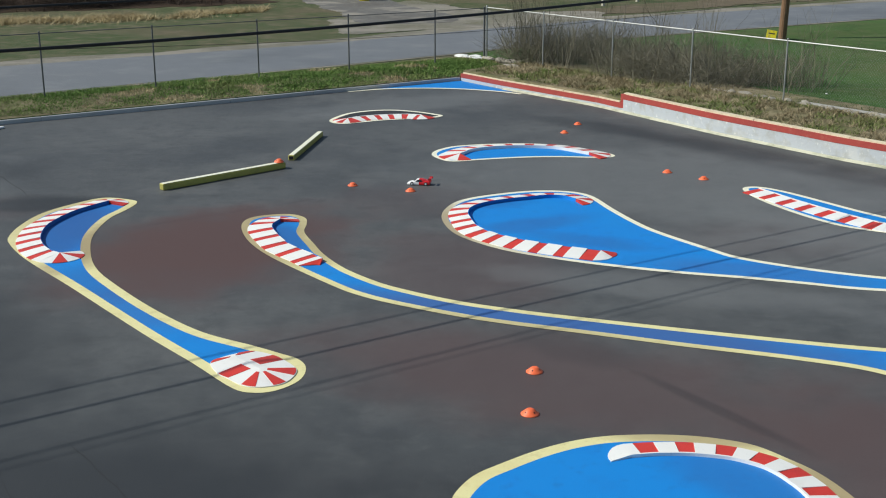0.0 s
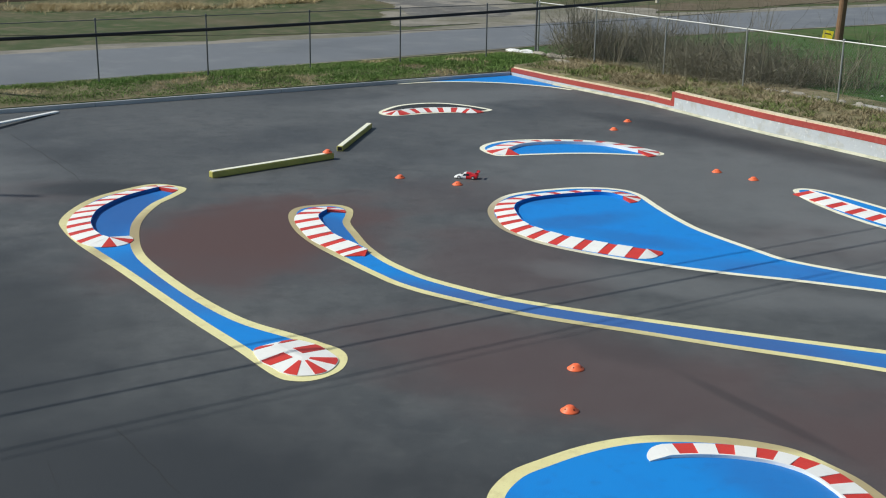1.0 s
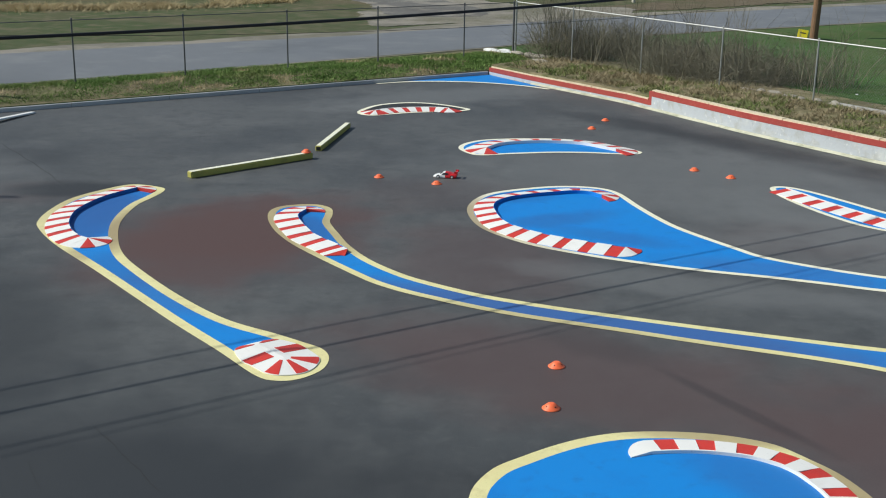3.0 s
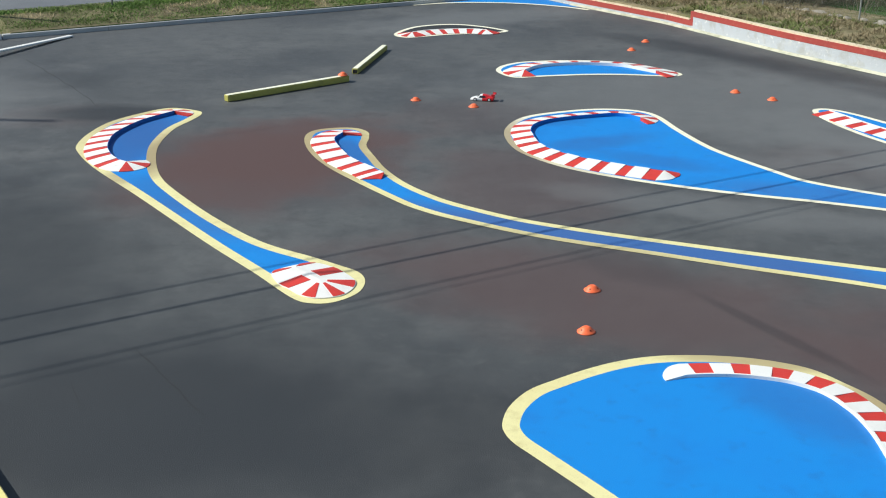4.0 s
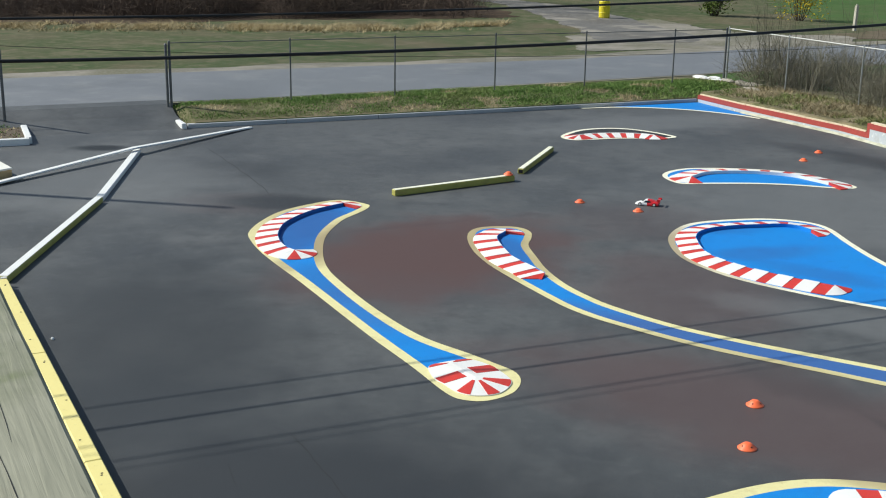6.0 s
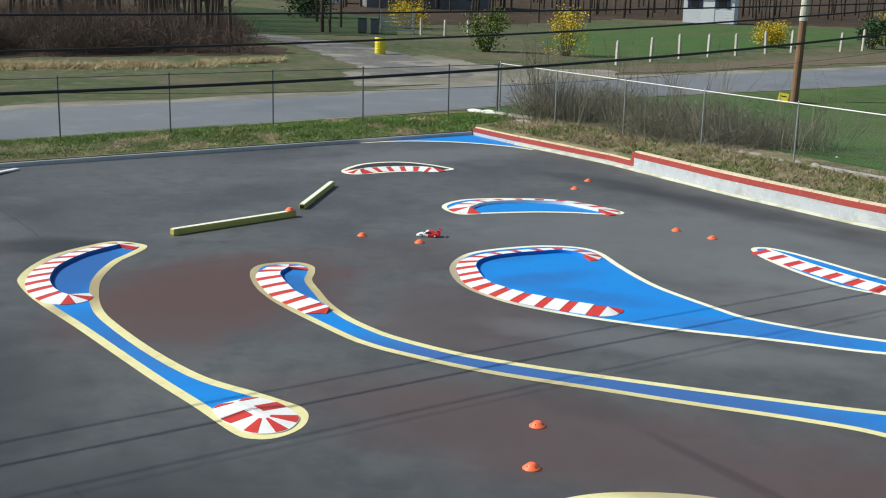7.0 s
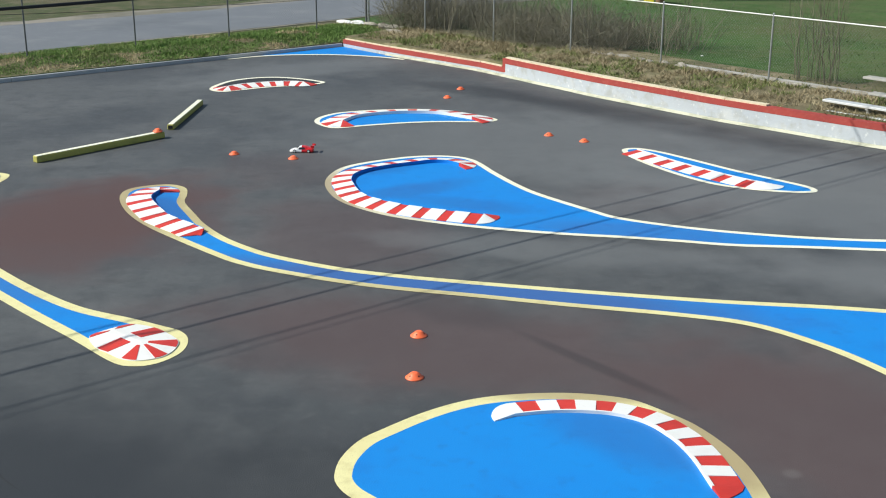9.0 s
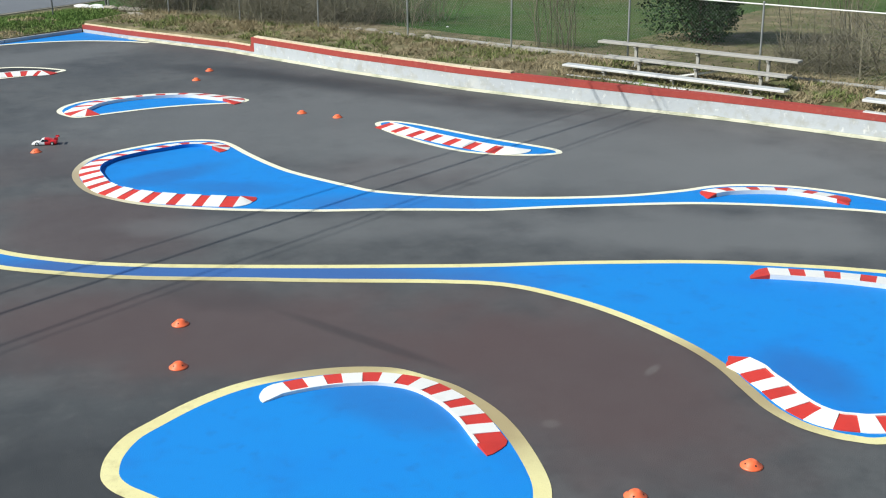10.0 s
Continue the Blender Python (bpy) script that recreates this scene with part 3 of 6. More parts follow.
# the racing lot, with the drive that leads out to the road
def lot_surface():
    bm = bmesh.new()
    edge = [lot(15.0, 0.18), lot(0.0, 0.0)] + [lot(bow(b), b) for b in (2, 6, 8, 10.5, 12, 14, 17, 20, 23, 30, 40)] + [lot(40, 40), lot(40, 0.18), lot(26, 0.18)]
    sheet(bm, [p.xy for p in edge], 0.0)
    up = [lot(15.0, 0.18), lot(26, 0.18), lot(26, -0.9), lot(15.15, -0.9), lot(26, -1.6), lot(15.15, -1.75), lot(26, -2.3), lot(15.15, -2.45)]
    v = [bm.verts.new((p.x, p.y, z)) for p, z in zip(up, (0, 0, 0.17, 0.17, 0.346, 0.346, 0.348, 0.348))]
    bm.faces.new((v[0], v[3], v[2], v[1]))
    bm.faces.new((v[3], v[5], v[4], v[2]))
    bm.faces.new((v[5], v[7], v[6], v[4]))
    surface = part("parking_lot", bm, ASPHALT)
    for n, (w, pts) in enumerate(SEAMS):
        c = spline([Vector(p) for p in pts], False, 0.05)
        rows = []
        bm = bmesh.new()
        for k, (p, q) in enumerate(zip(c, normals(c))):
            p = p + q * (0.05 * noise.noise((k * 0.09, n * 5, 1)) + 0.015 * noise.noise((k * 0.5, n * 3, 2)))
            h = w * (0.35 + 0.65 * abs(noise.noise((k * 0.21, n, 4)))) * min(1, k / 6, (len(c) - 1 - k) / 6)
            rows.append((bm.verts.new((*(p - q * h), 0.0025)), bm.verts.new((*(p + q * h), 0.0025))))
        for u, v in zip(rows, rows[1:]):
            bm.faces.new((u[0], u[1], v[1], v[0]))
        part("crack", bm, DARKFILL, surface, "thin dark crack in the asphalt")
    tagged(surface, "dark worn asphalt lot with reddish rubber marks", "asphalt", kind="structure")


lot_surface()
NEAR = lambda a: float(np.interp(a, [-80, -25, -7, -2, 3, 13, 40, 80], [-3.0, -4.1, -4.3, -3.5, -2.95, -2.15, -1.9, -1.5]))
FAR = lambda a: float(np.interp(a, [-80, -33, -12, -6, 0, 12, 40, 80], [-9.5, -10.4, -10.5, -9.6, -8.6, -8.45, -8.0, -7.5]))
wob = lambda a, k: 0.12 * noise.noise((a * 0.35, k, 0))
strip("road_shoulder", lambda a: NEAR(a) + 0.22 + wob(a, 1), lambda a: FAR(a) - 1.3 + 7 * wob(a * 2.2, 5), 0.337, SAND, "pale sandy edge along the road", "road edge")
strip("road", lambda a: NEAR(a) + 0.5 * wob(a, 8), lambda a: FAR(a) + 0.5 * wob(a, 12), 0.342, ROAD, "pale grey worn asphalt road", "road")

# ground beyond the road
flat("leaf_litter", [(-200, 22), (-60, 46), (-34, 49), (-24.5, 52.2), (-20.7, 55.8), (-16, 58.6), (-12.7, 60.3), (-9.6, 62.2), (-9.6, 66), (-12.2, 71), (-14, 77), (-16.4, 92), (-21, 106), (-31, 126), (-60, 420), (-420, 420), (-380, 24)], 0.334, LITTER, "brown leaf litter under the bare woods", "woodland floor", 0.02, 0.5, 1.2)
flat("far_lawn", [(-14.2, 82), (-10, 80.8), (-6.2, 81.6), (-4.6, 86), (-7, 112), (-13, 118), (-28, 133), (-20, 101)], 0.338, FARLAWN, "green lawn between the woods and the far house", "lawn", 0.02, 0.5, 0.8)
flat("leaf_litter", [(-12, 122), (18, 123), (30, 118), (60, 108), (140, 95), (300, 110), (380, 420), (-50, 420)], 0.334, LITTER, "brown leaf litter under the far bare trees", "woodland floor", 0.02, 1.0, 2.5)
flat("gravel_drive", [(-4.0, 51.5), (-4.3, 54.2), (-5.2, 56.8), (-6.6, 60.9), (-8.3, 66.2), (-10.4, 71.2), (-13.4, 76.2), (-23, 83), (-23, 86), (-13.1, 80.2), (-9.8, 76.1), (-7, 73.4), (-5, 70), (-3, 64), (-1.1, 58.3), (0.6, 54.2), (0.4, 51.6), (-1.6, 50.6)], 0.346, GRAVEL, "grey gravel drive that leaves the road", "drive", 0.03, 0.2, 0.45)
flat("dry_verge", [(6.0, 54.6), (14, 60), (24, 67.5), (40, 78), (40, 81), (26, 75), (16, 66), (7.0, 59)], 0.340, VERGE, "dry brownish verge beyond the road", "verge", 0.02, 0.2, 0.7)
flat("meadow", [(8, 65), (14, 71), (22, 79), (32, 89), (46, 97), (42, 107), (26, 111), (12, 104), (6, 84)], 0.337, LAWN, "mown green meadow behind the row of posts", "lawn", 0.02, 0.5, 2.0)
flat("dirt_apron", [(-3.4, 46.6), (3.5, 50.9), (7.5, 55.2), (7.0, 57.0), (3.0, 57.0), (0.6, 59.5), (-1.4, 64.0), (-3.0, 62.0), (-4.6, 55.0), (-4.6, 50.0)], 0.341, SAND, "pale dirt apron where the drive meets the road", "dirt", 0.02, 0.15, 0.6)


# ---- painted islands ----
def island(pts, width, line, fill, label, step=0.07):
    c = spline(pts, True, step)
    inner, paired = inset(c, width)
    ob = empty("painted_island")
    bm = bmesh.new()
    n = len(c)
    vo = [bm.verts.new((p.x, p.y, 0.005 + 0.0)) for p in c]
    vi = [bm.verts.new((p.x, p.y, 0.005)) for p in paired]
    for k in range(n):
        j = (k + 1) % n
        bm.faces.new((vo[k], vo[j], vi[j], vi[k]))
    bmesh.ops.remove_doubles(bm, verts=vi, dist=0.0005)
    part("border_line", bm, line, ob)
    if fill is not None:
        bm = bmesh.new()
        sheet(bm, inner, 0.005)
        part("infill", bm, fill, ob)
    return tagged(ob, label, "painted island", "painted islands of the track")


K0 = [(-5.52, 20.26), (-6.08, 20.44), (-6.49, 19.99), (-6.82, 19.32), (-6.91, 18.55), (-6.86, 17.86), (-6.69, 17.4), (-6.15, 16.56), (-5.14, 15.3), (-4.29, 14.21), (-3.55, 13.27),
      (-2.87, 12.45), (-2.31, 11.74), (-2.06, 11.6), (-1.82, 11.66), (-1.61, 11.93), (-1.57, 12.28), (-1.68, 12.56), (-1.94, 12.77), (-2.29, 13.02), (-2.99, 13.5), (-3.78, 14.37),
      (-4.58, 15.45), (-5.01, 16.15), (-5.32, 16.96), (-5.55, 17.9), (-5.59, 18.92), (-5.46, 19.56), (-5.4, 20.0)]
K1 = [(-0.07, 19.25), (0.08, 19.92), (0.38, 20.39), (1.0, 20.78), (1.63, 21.0), (2.25, 20.94), (2.62, 20.57), (2.88, 19.6), (3.14, 18.75), (3.42, 18.1), (4.03, 17.12), (4.36, 16.68), (5.09, 16.19),
      (5.85, 15.82), (6.8, 15.48), (7.77, 15.26), (8.66, 15.22), (9.26, 15.28), (9.81, 15.18), (10.41, 14.87), (10.89, 14.39), (11.33, 13.79), (11.9, 12.8), (12.0, 12.2), (11.6, 12.45), (10.86, 13.18),
      (10.12, 13.69), (9.24, 14.17), (8.32, 14.54), (6.71, 14.92), (5.6, 15.13), (4.87, 15.39), (4.13, 15.64), (3.35, 15.86), (2.57, 16.14), (1.79, 16.49), (0.99, 16.97), (0.5, 17.45), (0.16, 17.97), (-0.02, 18.58)]
K2 = [(-3.31, 18.45), (-3.31, 18.86), (-3.15, 19.12), (-2.8, 19.26), (-2.53, 19.22), (-2.33, 18.98), (-2.27, 18.58), (-2.25, 18.1), (-2.02, 17.4), (-1.8, 16.8), (-1.45, 16.13), (-1.02, 15.57), (-0.63, 15.2),
      (0.12, 14.68), (0.84, 14.34), (1.54, 14.07), (2.9, 13.6), (4.21, 13.18), (4.9, 12.98), (5.81, 12.76), (6.49, 12.56), (7.16, 12.35), (7.8, 12.09), (8.41, 11.77), (8.99, 11.44), (9.6, 10.95), (10.0, 10.0), (9.6, 8.8),
      (8.4, 7.85), (7.4, 7.5), (6.58, 7.46), (6.28, 7.6), (6.1, 7.79), (5.97, 8.03), (5.9, 8.4), (5.92, 8.86), (5.95, 9.39), (5.87, 10.0), (5.62, 10.82), (5.27, 11.52), (4.75, 12.16), (4.02, 12.53), (2.78, 12.98), (1.81, 13.36),
      (0.45, 13.89), (-0.63, 14.5), (-1.17, 14.9), (-1.58, 15.35), (-2.49, 16.56), (-2.92, 17.28), (-3.17, 17.89)]
K3 = [(0.01, 9.1), (0.07, 9.38), (0.24, 9.7), (0.49, 9.935), (0.83, 10.205), (1.17, 10.405), (1.52, 10.525), (1.92, 10.565), (2.31, 10.545), (2.64, 10.465), (2.94, 10.315), (3.18, 10.025), (3.37, 9.74), (3.52, 9.32), (3.59, 8.9), (3.59, 8.4), (3.53, 7.85), (3.42, 7.5), (3.15, 6.9), (2.75, 6.3), (2.35, 6.1), (1.95, 6.35), (1.5, 6.92), (1.0, 7.56), (0.65, 8.02), (0.26, 8.52), (0.1, 8.73), (0.02, 8.92)]
K4 = [(-0.29, 24.29), (-0.19, 24.79), (0.17, 25.23), (0.67, 25.43), (1.17, 25.52), (1.8, 25.55), (2.4, 25.4), (2.98, 24.99), (3.4, 24.5), (3.54, 24.2), (3.33, 23.98), (2.98, 23.99), (2.29, 24.05), (1.58, 23.99), (0.75, 23.78), (0.17, 23.6), (-0.1, 23.8)]
K5 = [(5.44, 21.09), (5.56, 21.3), (5.83, 21.3), (6.16, 20.98), (6.53, 20.4), (7.06, 19.49), (7.59, 18.73), (7.89, 18.28), (7.95, 18.02), (7.83, 17.86), (7.46, 17.88), (6.88, 18.11), (6.35, 18.52), (5.96, 19.17), (5.66, 19.9), (5.47, 20.57)]
K6 = [(-2.83, 28.51), (-2.72, 29.04), (-2.42, 29.65), (-1.87, 30.05), (-1.29, 30.12), (-0.69, 29.85), (-0.25, 29.48), (-0.06, 29.22), (-0.25, 28.96), (-0.8, 28.76), (-1.49, 28.55), (-2.02, 28.25), (-2.41, 28.05), (-2.7, 28.15)]
island(K0, 0.145, YELLOW, BLUE, "yellow-edged blue boot-shaped island painted on asphalt")
island(K1, 0.11, CREAM, BLUE, "pale-yellow-edged blue teardrop island with long tail")
island(K2, 0.125, YELLOW, BLUE, "yellow-edged blue island with long curved neck")
island(K3, 0.152, YELLOW, BLUE, "yellow-edged broad blue teardrop island")
island(K4, 0.11, CREAM, BLUE, "pale-edged slim blue half-moon island")
island(K5, 0.11, CREAM, BLUE, "pale-edged narrow blue leaf-shaped island")
# the near-black infill holds the shadow behind the kerb as colour
island(K6, 0.12, CREAM, DARKFILL, "pale-edged small half-moon island, dark middle with kerb shade painted in")


def corner_paint():
    bm = bmesh.new()
    sheet(bm, [lot(3.0, 0.06).xy, lot(0.06, 0.04).xy, lot(0.12, 2.7).xy, lot(0.5, 2.2).xy, lot(1.11, 1.3).xy, lot(1.99, 0.6).xy][::-1], 0.006)
    ob = empty("painted_corner")
    part("infill", bm, BLUE, ob)
    bm = bmesh.new()
    c = spline([lot(4.0, 0.1).xy, lot(2.95, 0.2).xy, lot(1.99, 0.63).xy, lot(1.11, 1.36).xy, lot(0.45, 2.4).xy, lot(0.2, 3.2).xy], False, 0.2)
    vs = [(bm.verts.new((*(p + q * 0.07), 0.008)), bm.verts.new((*(p - q * 0.07), 0.008))) for p, q in zip(c, normals(c))]
    for u, v in zip(vs, vs[1:]):
        bm.faces.new((u[0], u[1], v[1], v[0]))
    part("border_line", bm, CREAM, ob)
    tagged(ob, "blue painted corner of the lot with pale line", "painted island", "painted islands of the track")


corner_paint()


# ---- raised striped kerbs ----
def kerb(ridge, width, side, height, block, caps, first_red=True, face=None, lead=None, label="red and white striped raised kerb wedge"):
    """Blocks that slope from the ground up to a ridge line; fans of sectors close the ends. side: 1 slopes down to the left."""
    c = spline(ridge, False, 0.03)
    nr = normals(c)
    for _ in range(8):
        nr = [nr[0]] + [(nr[i - 1] + nr[i] * 2 + nr[i + 1]).normalized() for i in range(1, len(nr) - 1)] + [nr[-1]]
    widths = width if isinstance(width, (list, tuple)) else [width, width]
    wide = [float(np.interp(i / (len(c) - 1), np.linspace(0, 1, len(widths)), widths)) for i in range(len(c))]
    width = sum(widths) / len(widths)
    ob = empty("striped_kerb")
    red = first_red
    way = [0.0]
    mids = [p + q * (side * w * 0.5) for p, q, w in zip(c, nr, wide)]
    for u, v in zip(mids, mids[1:]):
        way.append(way[-1] + (v - u).length)
    i = 0
    lo = 0.009
    rim = 0.014

    def solid(tops, foot, peak, red):
        """tops: rows of (outer, ridge) plan points; the red fields lie a little lower than the white."""
        bm = bmesh.new()
        rows = []
        if red:
            peak -= 0.011
        for o, r in tops:
            mid = o.lerp(r, 0.5)
            rows.append([bm.verts.new((o.x, o.y, 0.002)), bm.verts.new((o.x, o.y, rim)), bm.verts.new((mid.x, mid.y, rim + (peak - rim) * 0.56)),
                         bm.verts.new((r.x, r.y, peak)), bm.verts.new((r.x, r.y, 0.002))])
        for u, v in zip(rows, rows[1:]):
            for k in range(4):
                bm.faces.new((u[k], u[k + 1], v[k + 1], v[k]))
        bm.faces.new(rows[0])
        bm.faces.new(rows[-1][::-1])
        part("kerb_block", bm, KRED if red else KWHITE, ob)

    while i < len(c) - 1:
        size = lead if lead and i == 0 else block[0] if red else block[1]
        j = min((k for k in range(i + 1, len(c))), key=lambda k: abs(way[k] - way[i] - size))
        if way[-1] - way[j] < 0.45 * size:
            j = len(c) - 1
        solid([(c[k] + nr[k] * (side * wide[k]), c[k]) for k in range(i, j + 1)], lo, height, red)
        red = not red
        i = j
    # the white lip and face along the ridge
    bm = bmesh.new()
    rows = []
    for p, q in zip(c, nr):
        u, v = p - q * (side * 0.004), p + q * (side * (0.02 if face is None else 0.002))
        rows.append([bm.verts.new((u.x, u.y, 0.002)), bm.verts.new((u.x, u.y, height + 0.002)), bm.verts.new((v.x, v.y, height + 0.002 - 0.014 * height / width)), bm.verts.new((v.x, v.y, height - 0.012))])
    for a, b in zip(rows, rows[1:]):
        for k in range(3):
            bm.faces.new((a[k], a[k + 1], b[k + 1], b[k]))
    bm.faces.new(rows[0])
    bm.faces.new(rows[-1][::-1])
    part("inner_face", bm, face or KWHITE, ob, "blue-painted inner face" if face else "white inner lip and face")
    for at, sectors, start_red, sweep, reach in caps:
        p = c[at]
        n0 = nr[at] * side
        turn = (-1 if at == 0 else 1) * -side
        for s in range(sectors):
            rr = start_red if s % 2 == 0 else not start_red
            arc = []
            m = max(3, int(sweep / sectors / 15))
            for k in range(m + 1):
                t = radians(sweep * (s + k / m) / sectors) * turn
                d = Vector((n0.x * math.cos(t) - n0.y * math.sin(t), n0.x * math.sin(t) + n0.y * math.cos(t)))
                arc.append(p + d * (wide[at] * (1 + (reach - 1) * min(1, 2 * (s + k / m) / sectors))))
            bm = bmesh.new()
            top = bm.verts.new((p.x, p.y, height))
            bot = bm.verts.new((p.x, p.y, 0.002))
            r1 = [bm.verts.new((q.x, q.y, rim)) for q in arc]
            r0 = [bm.verts.new((q.x, q.y, 0.002)) for q in arc]
            for k in range(m):
                bm.faces.new((top, r1[k], r1[k + 1]))
                bm.faces.new((r1[k], r0[k], r0[k + 1], r1[k + 1]))
            bm.faces.new((top, bot, r0[0], r1[0]))
            bm.faces.new((top, r1[m], r0[m], bot))
            part("kerb_block", bm, KRED if rr else KWHITE, ob)
    return tagged(ob, label, "kerb", "striped kerbs of the track")


kerb([(-5.87, 19.98), (-6.06, 19.66), (-6.24, 19.3), (-6.36, 18.83), (-6.41, 18.36), (-6.36, 17.94), (-6.25, 17.52), (-6.05, 17.1), (-5.85, 16.84), (-5.7, 16.72)], 0.365, -1, 0.068, (0.15, 0.257), [(0, 5, True, 180, 0.9), (-1, 5, False, 180, 0.95)], False, BLUE, 0.25)
kerb([(2.28, 20.14), (2.08, 20.37), (1.79, 20.42), (1.47, 20.3), (1.07, 20.13), (0.67, 19.87), (0.44, 19.55), (0.37, 19.18), (0.4, 18.83), (0.47, 18.42), (0.6, 18.08), (0.84, 17.77), (1.16, 17.48), (1.52, 17.25), (1.89, 17.05), (2.3, 16.86)],
     (0.36, 0.36, 0.34, 0.33, 0.36, 0.4, 0.4), -1, 0.066, (0.165, 0.241), [(0, 3, True, 110, 0.8), (-1, 2, False, 125, 0.6)], False, BLUE, 0.17)
kerb([(-2.72, 18.74), (-2.8, 18.41), (-2.74, 18.1), (-2.58, 17.68), (-2.39, 17.26), (-2.18, 16.97), (-1.98, 16.72), (-1.8, 16.46)], 0.39, -1, 0.06, (0.16, 0.297), [(0, 5, True, 170, 0.8), (-1, 1, True, 50, 0.5)], False, BLUE, 0.178)
kerb([(1.72, 10.06), (1.92, 10.09), (2.11, 10.1), (2.3, 10.09), (2.5, 10.05), (2.65, 10.0), (2.79, 9.91), (2.89, 9.82), (2.97, 9.7), (3.03, 9.56), (3.09, 9.38), (3.14, 9.05), (3.15, 8.54)], 0.28, 1, 0.036, (0.176, 0.186), [(0, 1, False, 105, 0.8), (-1, 1, True, 85, 0.7)], False, None, 0.094)
kerb([(0.3, 24.15), (0.6, 24.66), (1.14, 24.95), (1.75, 25.02), (2.34, 24.9), (2.78, 24.5), (3.0, 24.27)], 0.45, 1, 0.066, (0.18, 0.26), [(0, 4, False, 150, 1), (-1, 4, False, 110, 1)], False)
kerb([(5.72, 21.0), (5.92, 20.58), (6.16, 20.04), (6.56, 19.29), (6.93, 18.71), (7.2, 18.38)], 0.38, -1, 0.055, (0.175, 0.275), [(-1, 1, False, 120, 0.8)])
kerb([(-2.38, 28.5), (-2.08, 28.78), (-1.53, 29.02), (-0.96, 29.1), (-0.6, 29.0)], 0.36, -1, 0.07, (0.14, 0.2), [(0, 5, True, 150, 1), (-1, 2, False, 90, 1)])
kerb([(9.02, 14.7), (9.27, 14.73), (9.65, 14.65), (10.05, 14.46), (10.33, 14.16), (10.5, 13.86)], 0.36, 1, 0.064, (0.165, 0.235), [(0, 1, True, 100, 0.5), (-1, 1, True, 90, 0.5)], False, None, 0.222)
kerb([(7.84, 11.39), (8.05, 11.28), (8.33, 11.12), (8.6, 10.94), (8.79, 10.79), (9.0, 10.6), (9.2, 10.3), (9.4, 10.0)], 0.39, 1, 0.06, (0.175, 0.235), [(0, 1, True, 100, 0.6)], False, None, 0.255)
kerb([(6.34, 9.38), (6.385, 9.16), (6.37, 8.97), (6.375, 8.73), (6.36, 8.52), (6.37, 8.3), (6.41, 8.15), (6.48, 8.05), (6.58, 7.99), (6.72, 7.92), (7.1, 7.86), (7.5, 7.92)], 0.305, -1, 0.045, (0.2, 0.2), [(0, 1, True, 60, 0.7)], False, None, 0.23)


def fan_mound():
    """The low striped mound that fills the boot's toe: bands, then a fan round the end of its ridge."""
    ob = empty("striped_mound")
    ridge = [Vector((-2.41, 12.54)), Vector((-2.27, 12.39)), Vector((-2.06, 12.16))]
    marks = [(-2.52, 12.11), (-2.39, 11.98), (-2.22, 11.8), (-2.05, 11.73), (-1.86, 11.77), (-1.74, 11.87), (-1.67, 12.07), (-1.68, 12.27), (-1.85, 12.53), (-1.98, 12.67), (-2.22, 12.8), (-2.4, 12.74), (-2.61, 12.56), (-2.66, 12.41)]
    rim = spline(marks, True, 0.02)
    n = len(rim)
    cuts = [min(range(n), key=lambda k: (rim[k] - Vector(q)).length) / n for q in marks[1:]]
    cuts = [0.0] + cuts + [1.0]
    for s in range(len(cuts) - 1):
        k0, k1 = int(cuts[s] * n), int(cuts[s + 1] * n)
        bm = bmesh.new()
        arc = [rim[k % n] for k in range(k0, k1 + 1)]

        def crest(p):
            best = min([ridge[0].lerp(ridge[1], t / 8) for t in range(8)] + [ridge[1].lerp(ridge[2], t / 8) for t in range(9)], key=lambda q: (q - p).length)
            return best
        tops = [crest(p) for p in arc]
        rows = [(bm.verts.new((p.x, p.y, 0.006)), bm.verts.new((p.x, p.y, 0.016)), bm.verts.new((q.x, q.y, 0.056))) for p, q in zip(arc, tops)]
        for u, v in zip(rows, rows[1:]):
            bm.faces.new((u[0], v[0], v[1], u[1]))
            bm.faces.new((u[1], v[1], v[2], u[2]))
        bmesh.ops.remove_doubles(bm, verts=bm.verts, dist=0.0006)
        part("kerb_block", bm, KWHITE, ob)
        if s % 2 == 0:
            bm = bmesh.new()
            rows = []
            for p, q in zip(arc, tops):
                o, i = p.lerp(q, 0.02), p.lerp(q, 0.8)
                rows.append((bm.verts.new((o.x, o.y, 0.012)), bm.verts.new((o.x, o.y, 0.0205)), bm.verts.new((i.x, i.y, 0.052)), bm.verts.new((i.x, i.y, 0.044))))
            for u, v in zip(rows, rows[1:]):
                for k in range(3):
                    bm.faces.new((u[k], v[k], v[k + 1], u[k + 1]))
            bm.faces.new(rows[0])
            bm.faces.new(rows[-1][::-1])
            part("red_field", bm, KRED, ob)
    tagged(ob, "round red and white fan-striped low mound", "kerb", "striped kerbs of the track")


fan_mound()


